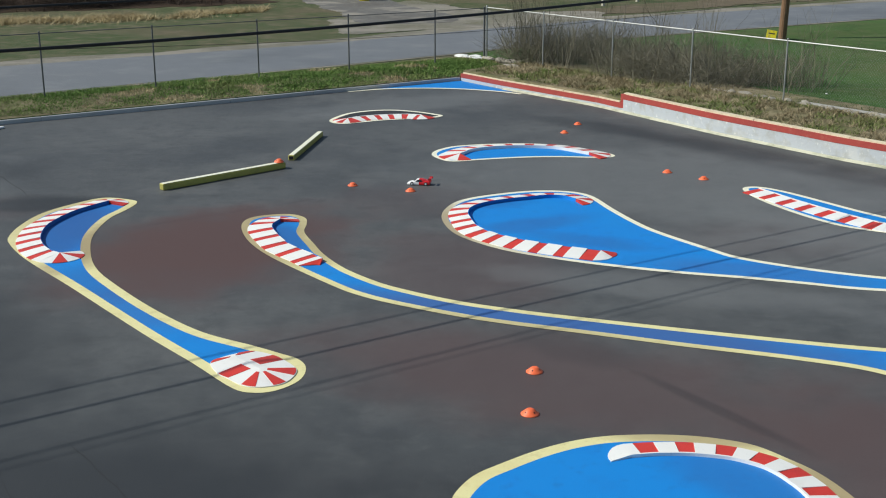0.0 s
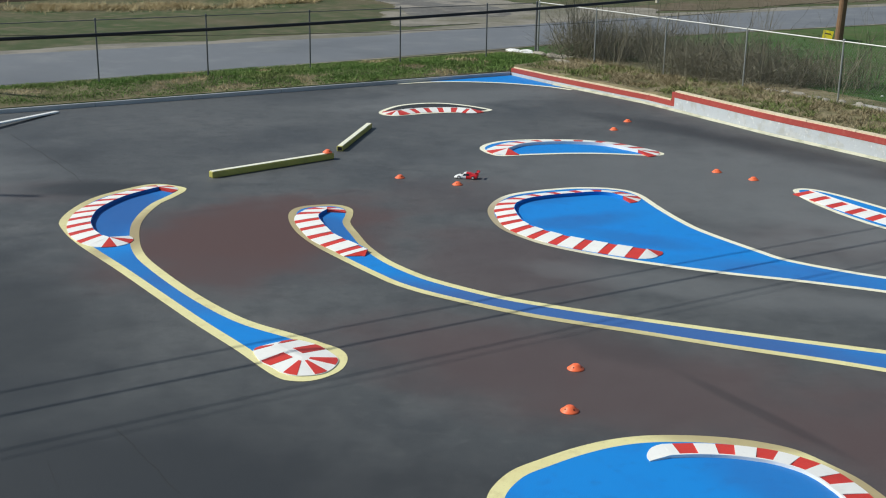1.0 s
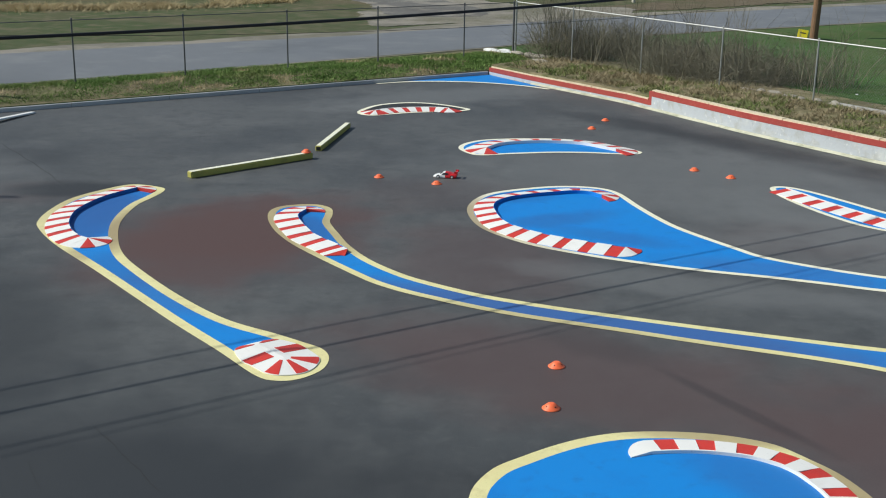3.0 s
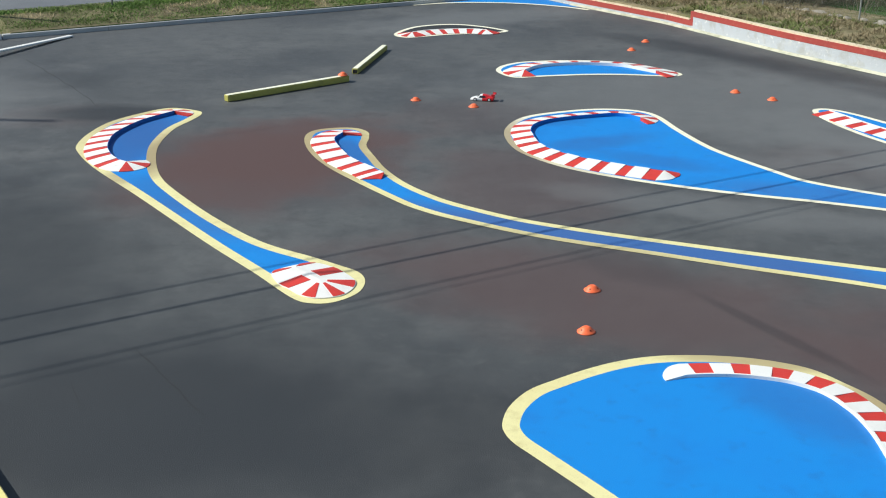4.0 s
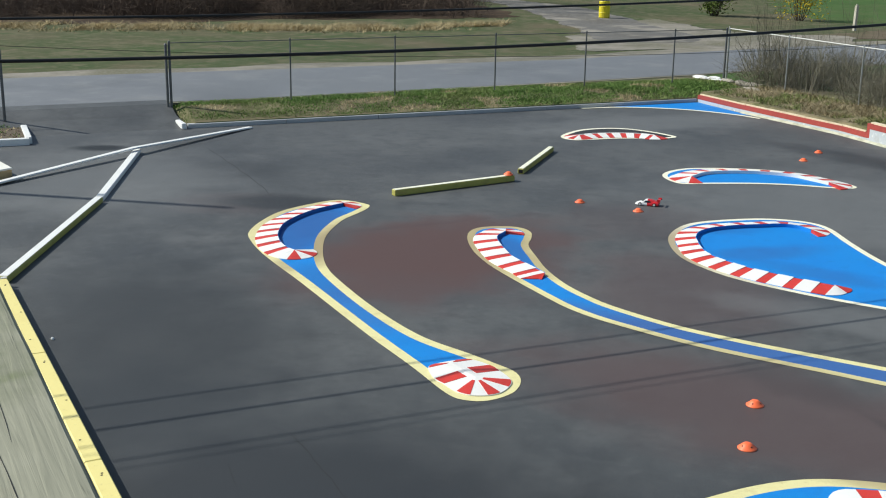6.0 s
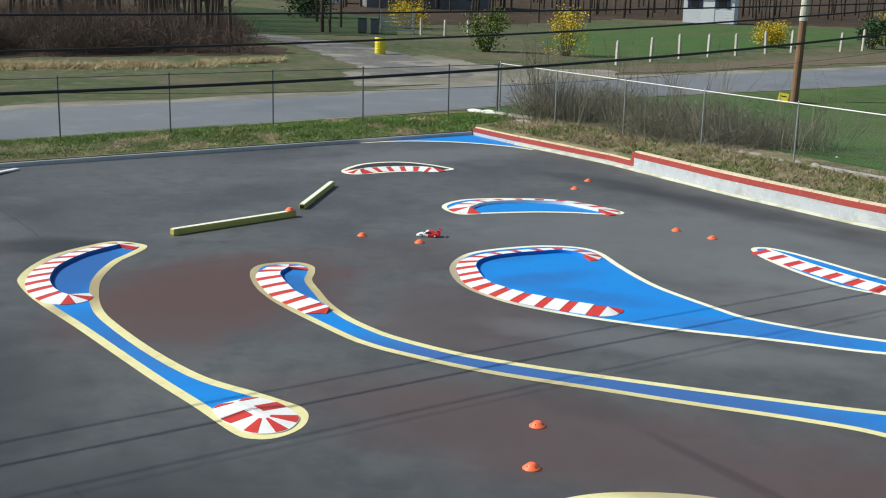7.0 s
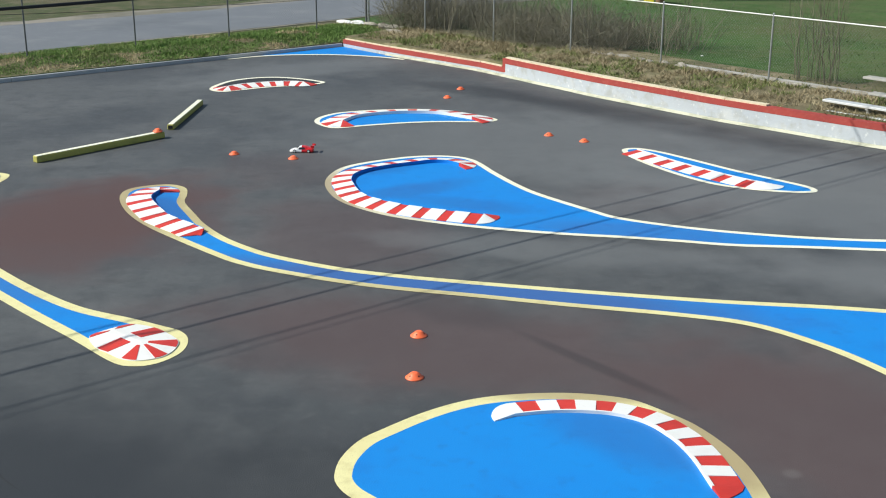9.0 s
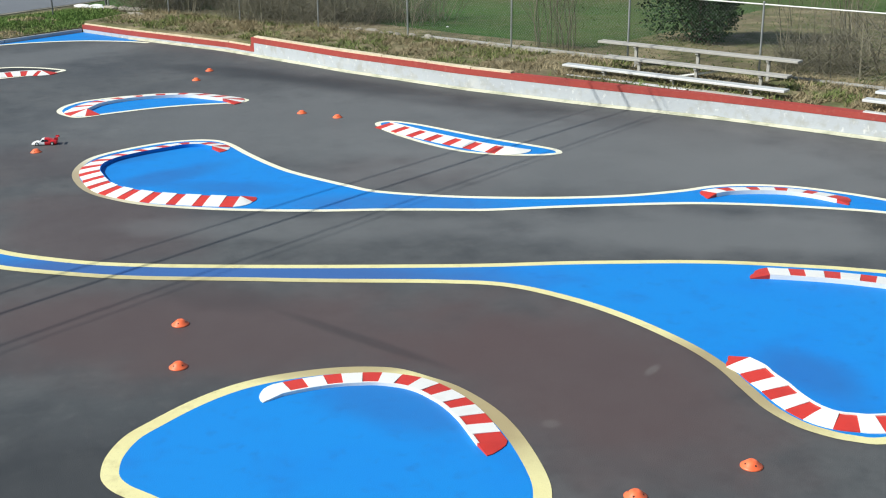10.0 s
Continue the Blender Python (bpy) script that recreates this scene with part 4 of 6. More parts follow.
# ---- edges of the lot ----
def bar_along(name, pts, w, h, mat, label, category, z=0.0, kind="", bevel=0.012):
    """A squared bar laid along a plan polyline."""
    bm = bmesh.new()
    c = [Vector(p) for p in pts]
    nr = normals(c)
    prof = [(-w / 2, 0), (-w / 2, h - bevel), (-w / 2 + bevel, h), (w / 2 - bevel, h), (w / 2, h - bevel), (w / 2, 0)]
    rows = [[bm.verts.new((p.x + q.x * u, p.y + q.y * u, z + v)) for u, v in prof] for p, q in zip(c, nr)]
    for a, b in zip(rows, rows[1:]):
        for k in range(6):
            j = (k + 1) % 6
            bm.faces.new((a[k], a[j], b[j], b[k]))
    bm.faces.new(rows[0])
    bm.faces.new(rows[-1][::-1])
    ob = part(name, bm, mat)
    return tagged(ob, label, category, kind=kind) if category else ob


def back_kerb():
    ob = empty("kerb_edge")
    a = 0.06
    while a < 15.0:
        e = min(a + 2.5, 15.08)
        p = bar_along("kerb_stone", [lot(a + 0.012, 0.0125 * a - 0.06).xy, lot((a + e) / 2, 0.0125 * (a + e) / 2 - 0.06 + 0.02 * noise.noise((a, 0, 1))).xy, lot(e, 0.0125 * e - 0.06).xy], 0.14, 0.105, KERBSTONE, "", "")
        p.parent = ob
        a = e
    tagged(ob, "low grey concrete kerb along the grass verge", "kerb edge", kind="structure")


back_kerb()


def retaining_wall():
    ob = empty("wall_east")
    bounds = [(0.02, 7.0, 0.22), (7.0, 34.0, 0.45)]
    for b0, b1, h in bounds:
        bs = np.linspace(b0, b1, max(2, int((b1 - b0) / 0.8)))

        def run(name, d0, d1, z0, z1, mat):
            bm = bmesh.new()
            rows = []
            for b in bs:
                wv = 0.008 * noise.noise((b * 1.3, z1, 2))
                rows.append([bm.verts.new(lot(bow(b) + d + wv, b, z + (wv if z > 0.1 else 0))) for d, z in ((d0, z0), (d0, z1), (d1, z1), (d1, z0))])
            for u, v in zip(rows, rows[1:]):
                for k in range(4):
                    j = (k + 1) % 4
                    bm.faces.new((u[k], u[j], v[j], v[k]))
            bm.faces.new(rows[0])
            bm.faces.new(rows[-1][::-1])
            part(name, bm, mat, ob)
        run("wall_face", 0.0, -0.2, 0.0, h - 0.12, WALLWHITE)
        run("red_band", 0.006, -0.2, h - 0.12, h, WALLRED)
        # the pale capping, stone by stone
        b = b0 + 0.02
        rnd = random.Random(4)
        while b < min(b1, 15.2) - 0.3:
            e = min(b + rnd.uniform(0.9, 1.5), b1 - (0.12 if b1 < 8 else 0))
            bm = bmesh.new()
            lift = rnd.uniform(0.0, 0.012)
            rows = [[bm.verts.new(lot(bow(x) + d, x, z)) for d, z in ((-0.06, h - 0.01), (-0.06, h + 0.03 + lift), (-0.19, h + 0.035 + lift), (-0.19, h - 0.01))] for x in (b + 0.01, (b + e) / 2, e - 0.01)]
            for u, v in zip(rows, rows[1:]):
                for k in range(4):
                    j = (k + 1) % 4
                    bm.faces.new((u[k], u[j], v[j], v[k]))
            bm.faces.new(rows[0])
            bm.faces.new(rows[-1][::-1])
            part("cap_stone", bm, WALLCAP, ob)
            b = e
    bm = bmesh.new()
    box(bm, 6.985, 7.14, -0.008, 0.201, 0.1, 0.456, lot_pose(bow(7.0), 0.0), bevel=0.006)
    part("red_step", bm, WALLRED, ob, "red-painted end where the wall steps up")
    bm = bmesh.new()
    rows = []
    for b in np.linspace(2.2, 34, 80):
        w = 0.1 + 0.03 * noise.noise((b, 4, 4))
        rows.append((bm.verts.new(lot(bow(b) + 0.004, b, 0.05)), bm.verts.new(lot(bow(b) + w, b, 0.007))))
    for u, v in zip(rows, rows[1:]):
        bm.faces.new((u[0], u[1], v[1], v[0]))
    part("foot_line", bm, FOOTLINE, ob, "dull yellow painted line at the foot")
    tagged(ob, "low white block retaining wall with red top band", "wall", kind="structure")


retaining_wall()


# ---- cables overhead and the poles that carry them ----
def cable(p0, u, s0, s1, low, at, curve, r, label):
    """A hung cable over the plan line p0 + s * u; lowest at s = at."""
    bm = bmesh.new()
    rings = []
    side = Vector((-u.y, u.x, 0))
    for k in range(57):
        s = s0 + (s1 - s0) * k / 56
        p = Vector((*(p0 + u * s), low + curve * (s - at) ** 2))
        rings.append([bm.verts.new(p + side * (r * math.cos(x)) + Vector((0, 0, r * math.sin(x)))) for x in [i * math.pi / 3 for i in range(6)]])
    for a, b in zip(rings, rings[1:]):
        for k in range(6):
            bm.faces.new((a[k], a[(k + 1) % 6], b[(k + 1) % 6], b[k]))
    bm.faces.new(rings[0])
    bm.faces.new(rings[-1][::-1])
    tagged(part("overhead_cable", bm, CABLE, smooth=True), label, "cable", "overhead cables")


CU = Vector((0.825, 0.565)).normalized()
for p0, low, at, curve, r in (((-1.85, 15.24), 3.42, -3.87, 0.0021, 0.022), ((-2.51, 15.81), 3.82, -5.1, 0.00155, 0.0165), ((-1.8, 14.98), 4.29, -4.9, 0.0007, 0.0135), ((-1.75, 14.95), 4.5, -5.0, 0.0006, 0.0075)):
    cable(Vector(p0), CU, -16, 40, low, at, curve, r, "thick black overhead cable hung across the lot")
# a thin slack cable farther out
cable(Vector((-3.0, 22.0)), CU, -16, 40, 2.54, 4.0, 0.0027, 0.0045, "thin slack black cable across the lot")


def utility_pole(x, y, z, height, r, lean, label, two_tone=False):
    ob = empty("utility_pole", pose(x, y, z, 0, lean, 0))
    bm = bmesh.new()
    tube(bm, (0, 0, -0.1), (0, 0, height), r, r * 0.75, 14)
    part("shaft", bm, POLEWOOD, ob, smooth=False)
    if two_tone:
        bm = bmesh.new()
        tube(bm, (0, 0, 3.0), (0, 0, height - 0.5), r * 1.02, r * 0.8, 12)
        part("bleached_sleeve", bm, POSTWOOD, ob, "pale bleached upper timber")
    return tagged(ob, label, "utility pole")


utility_pole(12.8, 45.23, 0.3, 9.5, 0.155, 1.4, "brown timber utility pole on the lawn, bleached above", True)
utility_pole(-18.3, 19.35, -0.05, 9.2, 0.1, 0, "tall timber utility pole beside the lot")
e0, e1 = Vector((-2.2, 15.6)) + CU * -16.1, Vector((-2.2, 15.6)) + CU * 40.1
f0, f1 = Vector((-3.0, 22.0)) + CU * -16.1, Vector((-3.0, 22.0)) + CU * 40.1
utility_pole(f0.x, f0.y, -0.05, 4.6, 0.12, 0, "short timber pole that carries a thin cable")
utility_pole(f1.x, f1.y, 0.3, 6.6, 0.12, 0, "timber pole that carries a thin cable")
utility_pole(e0.x, e0.y, -0.05, 5.6, 0.14, 0, "short timber pole that carries the cables")
utility_pole(e1.x, e1.y, 0.3, 8.2, 0.15, 0, "timber pole that carries the cables")


# ---- training cones ----
def cone():
    ob = empty("marker_cone")
    bm = bmesh.new()
    prof = [(0.096, 0.0), (0.097, 0.006), (0.088, 0.012), (0.07, 0.027), (0.053, 0.043), (0.038, 0.055), (0.026, 0.059), (0.02, 0.0595), (0.001, 0.057)]
    n = 24
    rings = [[bm.verts.new((r * math.cos(k * 2 * math.pi / n), r * math.sin(k * 2 * math.pi / n), z)) for k in range(n)] for r, z in prof]
    for a, b in zip(rings, rings[1:]):
        for k in range(n):
            bm.faces.new((a[k], a[(k + 1) % n], b[(k + 1) % n], b[k]))
    part("shell", bm, ORANGE, ob, smooth=True)
    for k in range(4):
        t = k * math.pi / 2 + 0.5
        bm = bmesh.new()
        m = Matrix.Rotation(t, 4, "Z") @ Matrix.Translation((0.0635, 0, 0.0345)) @ Matrix.Rotation(radians(46), 4, "Y") @ Matrix.Diagonal((1, 1.1, 1, 1))
        bmesh.ops.create_circle(bm, cap_ends=True, segments=10, radius=0.008, matrix=m)
        part("hole", bm, DARK, ob, "dark round hole")
    return tagged(ob, "orange plastic disc cone standing on the asphalt", "cone", "orange marker cones")


first = cone()
first.matrix_basis = pose(-1.73, 21.42, 0.001)
for x, y, turn in [(-0.64, 20.97, 40), (2.74, 26.85, 10), (3.17, 27.97, 70), (4.33, 22.57, 25), (4.91, 21.96, 55), (0.97, 12.2, 33), (0.84, 11.06, 8), (5.22, 7.5, 60), (4.08, 7.36, 20)]:
    copy_thing(first, pose(x, y, 0.001, 0, 0, turn))
tagged(copy_thing(first, pose(-3.3, 22.95, 0.136, 6, 0, 15)), "orange plastic disc cone lying on a beam's end", "cone")


# ---- beams that guide the cars ----
def beam(p0, p1, w, h, side_mat, top_mat, label, z0=0.0, z1=0.0, hollow=True):
    """A squared hollow beam from p0 to p1."""
    p0, p1 = Vector(p0), Vector(p1)
    d = p1 - p0
    m = pose(p0.x, p0.y, 0, 0, 0, math.degrees(math.atan2(d.y, d.x)))
    ob = empty("guide_beam", m)
    L = d.length
    bm = bmesh.new()
    box(bm, 0, L, -w / 2, w / 2, 0, h, bevel=0.012)
    for v in bm.verts:
        v.co.z += z0 + (z1 - z0) * v.co.x / L
    part("body", bm, side_mat, ob)
    if top_mat is not None:
        # the sunlit top is painted as a paler sheet over the body
        bm = bmesh.new()
        box(bm, 0.02, L - 0.02, -w / 2 + 0.014, w / 2 - 0.014, h + 0.001, h + 0.004)
        part("top_face", bm, top_mat, ob, "pale top face with sunlight painted in")
    if hollow:
        for x in (-0.002, L + 0.002):
            bm = bmesh.new()
            box(bm, x - 0.002, x + 0.002, -w / 2 + 0.02, w / 2 - 0.02, 0.02 + (z0 if x < 1 else z1), h - 0.02 + (z0 if x < 1 else z1))
            part("open_end", bm, DARK, ob, "dark hollow end")
    return tagged(ob, label, "guide beam", "beams laid out on the lot")


beam((-5.2, 21.05), (-3.22, 23.03), 0.14, 0.12, YPIPE, YPIPETOP, "long yellow hollow beam lying on the asphalt", hollow=False)
beam((-3.16, 23.72), (-2.84, 26.45), 0.13, 0.11, YPIPE, YPIPETOP, "short yellow hollow beam lying on the asphalt")
beam((-9.14, 14.25), (-10.21, 19.14), 0.15, 0.1, YPIPE, WHITEPVC, "white-topped yellow beam lying on the asphalt", hollow=False)
beam((-10.23, 19.2), (-11.66, 23.75), 0.15, 0.09, WHITEPVC, None, "white square beam lying on the asphalt")
beam((-13.05, 18.9), (-11.62, 23.5), 0.15, 0.04, WHITEPVC, None, "long white plank propped over another beam", 0.0, 0.13)
beam((-11.62, 23.5), (-10.44, 27.5), 0.15, 0.04, WHITEPVC, None, "long white plank sloping down to the asphalt", 0.13, 0.0)
beam((-12.33, 27.42), (-11.93, 26.9), 0.12, 0.14, WHITEPVC, None, "short white kerb end beside the grass", hollow=False)


def post_stub():
    bm = bmesh.new()
    tube(bm, (0, 0, 0), (0, 0, 0.14), 0.045, 0.045, 14)
    ob = part("short_pipe", bm, GALVPALE)
    ob.matrix_basis = pose(-9.03, 14.1, 0)
    tagged(ob, "short white pipe stub between two beams", "pipe")


post_stub()


def yellow_board():
    ob = empty("barrier_board")
    p0, p1 = Vector((-8.98, 14.02)), Vector((-1.7, 4.9))
    d = (p1 - p0)
    L = d.length
    d.normalize()
    ob.matrix_basis = pose(p0.x, p0.y, 0, 0, 0, math.degrees(math.atan2(d.y, d.x)))
    x = 0.0
    for n in (3.2, 3.1, 3.0, 3.0):
        e = min(x + n, L)
        bm = bmesh.new()
        box(bm, x + 0.004, e - 0.004, -0.115, 0.045, 0.0, 0.145, bevel=0.01)
        b = part("board", bm, YBOARD, ob)
        for s in (0.3, 0.34, n - 0.5, n / 2):
            bm = bmesh.new()
            bmesh.ops.create_circle(bm, cap_ends=True, segments=8, radius=0.013, matrix=Matrix.Translation((x + s, -0.03 + 0.03 * math.sin(9 * s), 0.1465)))
            part("bolt_hole", bm, DARK, b, "dark bolt hole")
        x = e
    tagged(ob, "thick yellow-painted timber barrier along the stand", "barrier")


yellow_board()


def dirt_strip():
    bm = bmesh.new()
    sheet(bm, [Vector(p) for p in ((-9.2, 13.95), (-9.9, 13.2), (-3.5, 1.5), (0.5, 1.5), (-1.78, 4.82))], 0.006)
    tagged(part("dirt_strip", bm, SOIL), "brown trodden ground between barrier and stand", "ground", kind="structure")


dirt_strip()


# ---- the drivers' stand: only its rail is seen ----
def stand():
    d = Vector((-0.62, 0.785)).normalized()
    ob = empty("stand_railing", pose(-0.545, 0.875, 0, 0, 0, math.degrees(math.atan2(d.y, d.x))))
    bm = bmesh.new()
    box(bm, -0.9, 3.2, -0.051, 0.165, 4.31, 4.35, bevel=0.006)
    bmesh.ops.subdivide_edges(bm, edges=[e for e in bm.edges if e.calc_length() > 2], cuts=30)
    for v in bm.verts:
        v.co.y += 0.004 * noise.noise((v.co.x * 3, v.co.y * 8, 1)) if abs(v.co.y - 0.08) > 0.08 else 0
    part("cap_board", bm, RAILWOOD, ob)
    for x in (-0.6, 1.0, 2.6):
        bm = bmesh.new()
        box(bm, x - 0.045, x + 0.045, 0.03, 0.12, 0.0, 4.305, bevel=0.005)
        part("post", bm, POLEWOOD, ob)
    for x, y in ((0.62, 0.045), (0.42, 0.075)):
        bm = bmesh.new()
        bmesh.ops.create_circle(bm, cap_ends=True, segments=7, radius=0.002, matrix=Matrix.Translation((x, y, 4.3515)) @ Matrix.Diagonal((1.6, 1, 1, 1)))
        part("knot", bm, BARK, ob, "dark knot")
    # long drying cracks
    for n, (x0, x1, y0, y1) in enumerate(((0.95, 0.28, -0.001, 0.012), (0.3, -0.15, 0.03, 0.012), (1.7, 1.0, 0.02, 0.004))):
        bm = bmesh.new()
        rows = []
        for k in range(25):
            t = k / 24
            y = y0 + (y1 - y0) * t + 0.0012 * noise.noise((t * 7, n * 3, 1))
            w = 0.0004 * math.sin(math.pi * t) ** 0.5 * (1 + noise.noise((t * 20, n, 5))) + 0.00015
            x = x0 + (x1 - x0) * t
            rows.append((bm.verts.new((x, y - w, 4.3508)), bm.verts.new((x, y + w, 4.3508))))
        for u, v in zip(rows, rows[1:]):
            bm.faces.new((u[0], u[1], v[1], v[0]))
        part("crack", bm, DARK, ob, "long thin drying crack")
    tagged(ob, "weathered grey-green timber rail of the stand", "railing")
    bm = bmesh.new()
    tube(bm, (-0.512, 0.603, 0.0), (-0.512, 0.603, 6.4), 0.028, 0.028, 20)
    tagged(part("roof_post", bm, POSTGREY, smooth=True), "blue-grey painted round post of the stand", "post")


stand()


# ---- chain-link fences ----
def fence(name, a0, b0, a1, b1, z, height, posts, post_mat, rail_mat, label, pr=0.022, rr=0.011):
    p0, p1 = lot(a0, b0), lot(a1, b1)
    d = (p1 - p0).xy
    L = d.length
    ob = empty(name, pose(p0.x, p0.y, z, 0, 0, math.degrees(math.atan2(d.y, d.x))))
    for k, s in enumerate(posts):
        bm = bmesh.new()
        tube(bm, (s, 0, -0.15), (s, 0.0, height + 0.03), pr * (1.5 if k in (0, len(posts) - 1) else 1), None, 10)
        bmesh.ops.create_uvsphere(bm, u_segments=8, v_segments=5, radius=pr * 1.25, matrix=Matrix.Translation((s, 0, height + 0.035)))
        part("post", bm, post_mat, ob)
    bm = bmesh.new()
    tube(bm, (0, 0.0, height), (L, 0.0, height), rr, None, 8)
    part("top_rail", bm, rail_mat, ob)
    items = []
    k = 0
    while k * 0.075 < L - height:
        s = k * 0.075
        items.append(((s, 0.03, 0.02), (s + height * 0.9, 0.03, height - 0.02), 0.0008, 0.0008))
        items.append(((s, 0.036, height - 0.02), (s + height * 0.9, 0.036, 0.02), 0.0008, 0.0008))
        k += 1
    vs, fs = sticks(items)
    raw("chain_link_mesh", vs, fs, WIREMESH, ob)
    return tagged(ob, label, "fence")


bline = lambda a: -1.85 + 0.0208 * a
fence("chain_link_fence", 15.15, bline(15.15), -2.2, bline(-2.2), 0.31, 1.62, [15.15 - a for a in (15.15, 11.95, 8.95, 5.85, 2.86, -0.27, -2.2)], DARKSTEEL, DARKSTEEL, "chain-link fence with dark posts along the road")
fence("chain_link_fence", 34.0, bline(34.0), 19.9, bline(19.9), 0.31, 1.62, [0, 3, 6, 9, 12, 14.1], DARKSTEEL, DARKSTEEL, "chain-link fence beside the drive")
fence("chain_link_fence", -2.15, -1.7, -2.1, 34.0, 0.44, 1.53, [0, 2.9, 6.0, 9.05, 12.13, 15.27, 18.35, 21.37, 24.4, 27.5, 30.6, 33.7], GALV, GALVPALE, "galvanised chain-link fence with pale top rail above the wall", 0.022, 0.0145)


def gate_posts():
    for a, at in ((15.24, bline(15.24)), (19.25, -1.0)):
        bm = bmesh.new()
        p = lot(a, at)
        tube(bm, (0, 0, -0.2), (0, 0, 1.72), 0.035, None, 12)
        bmesh.ops.create_uvsphere(bm, u_segments=8, v_segments=5, radius=0.045, matrix=Matrix.Translation((0, 0, 1.73)))
        ob = part("gate_post", bm, DARKSTEEL)
        ob.matrix_basis = pose(p.x, p.y, 0.15)
        tagged(ob, "dark steel gate post beside the drive", "gate post")


gate_posts()


# ---- bleachers on the bank ----
def bleacher(b0, b1, rows, label):
    """rows: (a, seat height, first b, last b, material)."""
    ob = empty("bleacher")
    for a, z, s, e, mat in rows:
        bm = bmesh.new()
        p, q = lot(a, s), lot(a, e)
        m = pose(p.x, p.y, z, 0, 0, math.degrees(math.atan2((q - p).y, (q - p).x)))
        L = (q - p).length
        box(bm, 0, L, -0.125, 0.125, -0.045, 0.0, m, bevel=0.006)
        plank = part("seat_plank", bm, mat, ob)
        for k in range(3):
            x = L * (0.2, 0.52, 0.86)[k]
            bm = bmesh.new()
            box(bm, x - 0.03, x + 0.03, -0.05, 0.0, -(z - 0.42) + 0.0, -0.045, m)
            box(bm, x - 0.03, x + 0.03, -0.1, 0.1, -0.085, -0.046, m)
            part("leg", bm, OLDPLANK, ob)
    bm = bmesh.new()
    p = lot(-1.1, (b0 + b1) / 2 - 0.4, 0.46)
    q = lot(-1.5, (b0 + b1) / 2 + 0.9, 0.72)
    tube(bm, p, q, 0.025, None, 8)
    part("brace", bm, GALVPALE, ob)
    return tagged(ob, label, "bleacher", "bleachers on the bank")


bleacher(16.0, 20.8, [(-0.75, 0.62, 15.95, 20.85, ALU), (-1.32, 0.78, 16.6, 20.65, OLDPLANK), (-1.9, 0.98, 16.1, 20.6, OLDPLANK)], "small three-row bleacher with bright front plank")
bleacher(22.3, 27.0, [(-0.75, 0.64, 22.3, 27.0, ALU), (-1.1, 0.74, 22.4, 26.8, ALU), (-1.7, 0.95, 22.6, 26.9, OLDPLANK)], "small bleacher with bright aluminium planks")


def foot_plank(a, b0, b1, z, mat, label):
    bm = bmesh.new()
    p, q = lot(a, b0), lot(a - 0.02, b1)
    m = pose(p.x, p.y, z, 0, 0, math.degrees(math.atan2((q - p).y, (q - p).x)))
    box(bm, 0, (q - p).length, -0.07, 0.07, 0.0, 0.035, m, bevel=0.005)
    tagged(part("loose_plank", bm, mat), label, "plank")


foot_plank(-0.48, 16.2, 18.95, 0.42, ALU, "pale plank lying on the bank before the bleacher")
foot_plank(-0.5, 19.0, 20.5, 0.43, OLDPLANK, "weathered plank lying on the bank")
foot_plank(-0.5, 22.4, 24.6, 0.43, ALU, "bright plank lying on the bank")
foot_plank(-2.36, 11.0, 16.0, 0.525, OLDPLANK, "long weathered timber lying at the fence's foot")
foot_plank(-2.36, 17.2, 30.0, 0.525, OLDPLANK, "long weathered timber lying at the fence's foot")


def stones():
    rnd = random.Random(8)
    spots = [(0.59, 38.75), (1.0, 38.55), (1.4, 38.2), (1.8, 37.75), (2.15, 37.4), (2.45, 37.0), (2.1, 36.0), (2.0, 36.3)]
    for k, (x, y) in enumerate(spots):
        bm = bmesh.new()
        bmesh.ops.create_icosphere(bm, subdivisions=2, radius=1.0)
        for v in bm.verts:
            v.co *= 1 + 0.35 * noise.noise(v.co * 1.3 + Vector((k * 7, 0, 0)))
        ob = part("rock", bm, STONE if k > 1 else WHITEPVC)
        ob.matrix_basis = pose(x, y, 0.34, rnd.uniform(-10, 10), 0, -42 + rnd.uniform(-15, 15)) @ Matrix.Diagonal((0.32, 0.13, 0.09, 1))
        tagged(ob, "rough pale stone half sunk in the grass" if k > 1 else "white painted stone half sunk in the grass", "rock", "stones by the fence corner")
    for b in [8.4 + x * 0.34 + rnd.uniform(-0.16, 0.16) for x in range(24)]:
        bm = bmesh.new()
        bmesh.ops.create_icosphere(bm, subdivisions=2, radius=1.0)
        for v in bm.verts:
            v.co *= 1 + 0.4 * noise.noise(v.co * 1.3 + Vector((b * 7, 3, 0)))
        ob = part("rock", bm, STONE)
        p = lot(-2.25 + rnd.uniform(-0.1, 0.1), b)
        ob.matrix_basis = pose(p.x, p.y, 0.505, 0, 0, -56 + rnd.uniform(-15, 15)) @ Matrix.Diagonal((rnd.uniform(0.1, 0.26), 0.1, rnd.uniform(0.05, 0.1), 1))
        tagged(ob, "rough pale stone along the fence's foot", "rock", "stones by the fence corner")


stones()


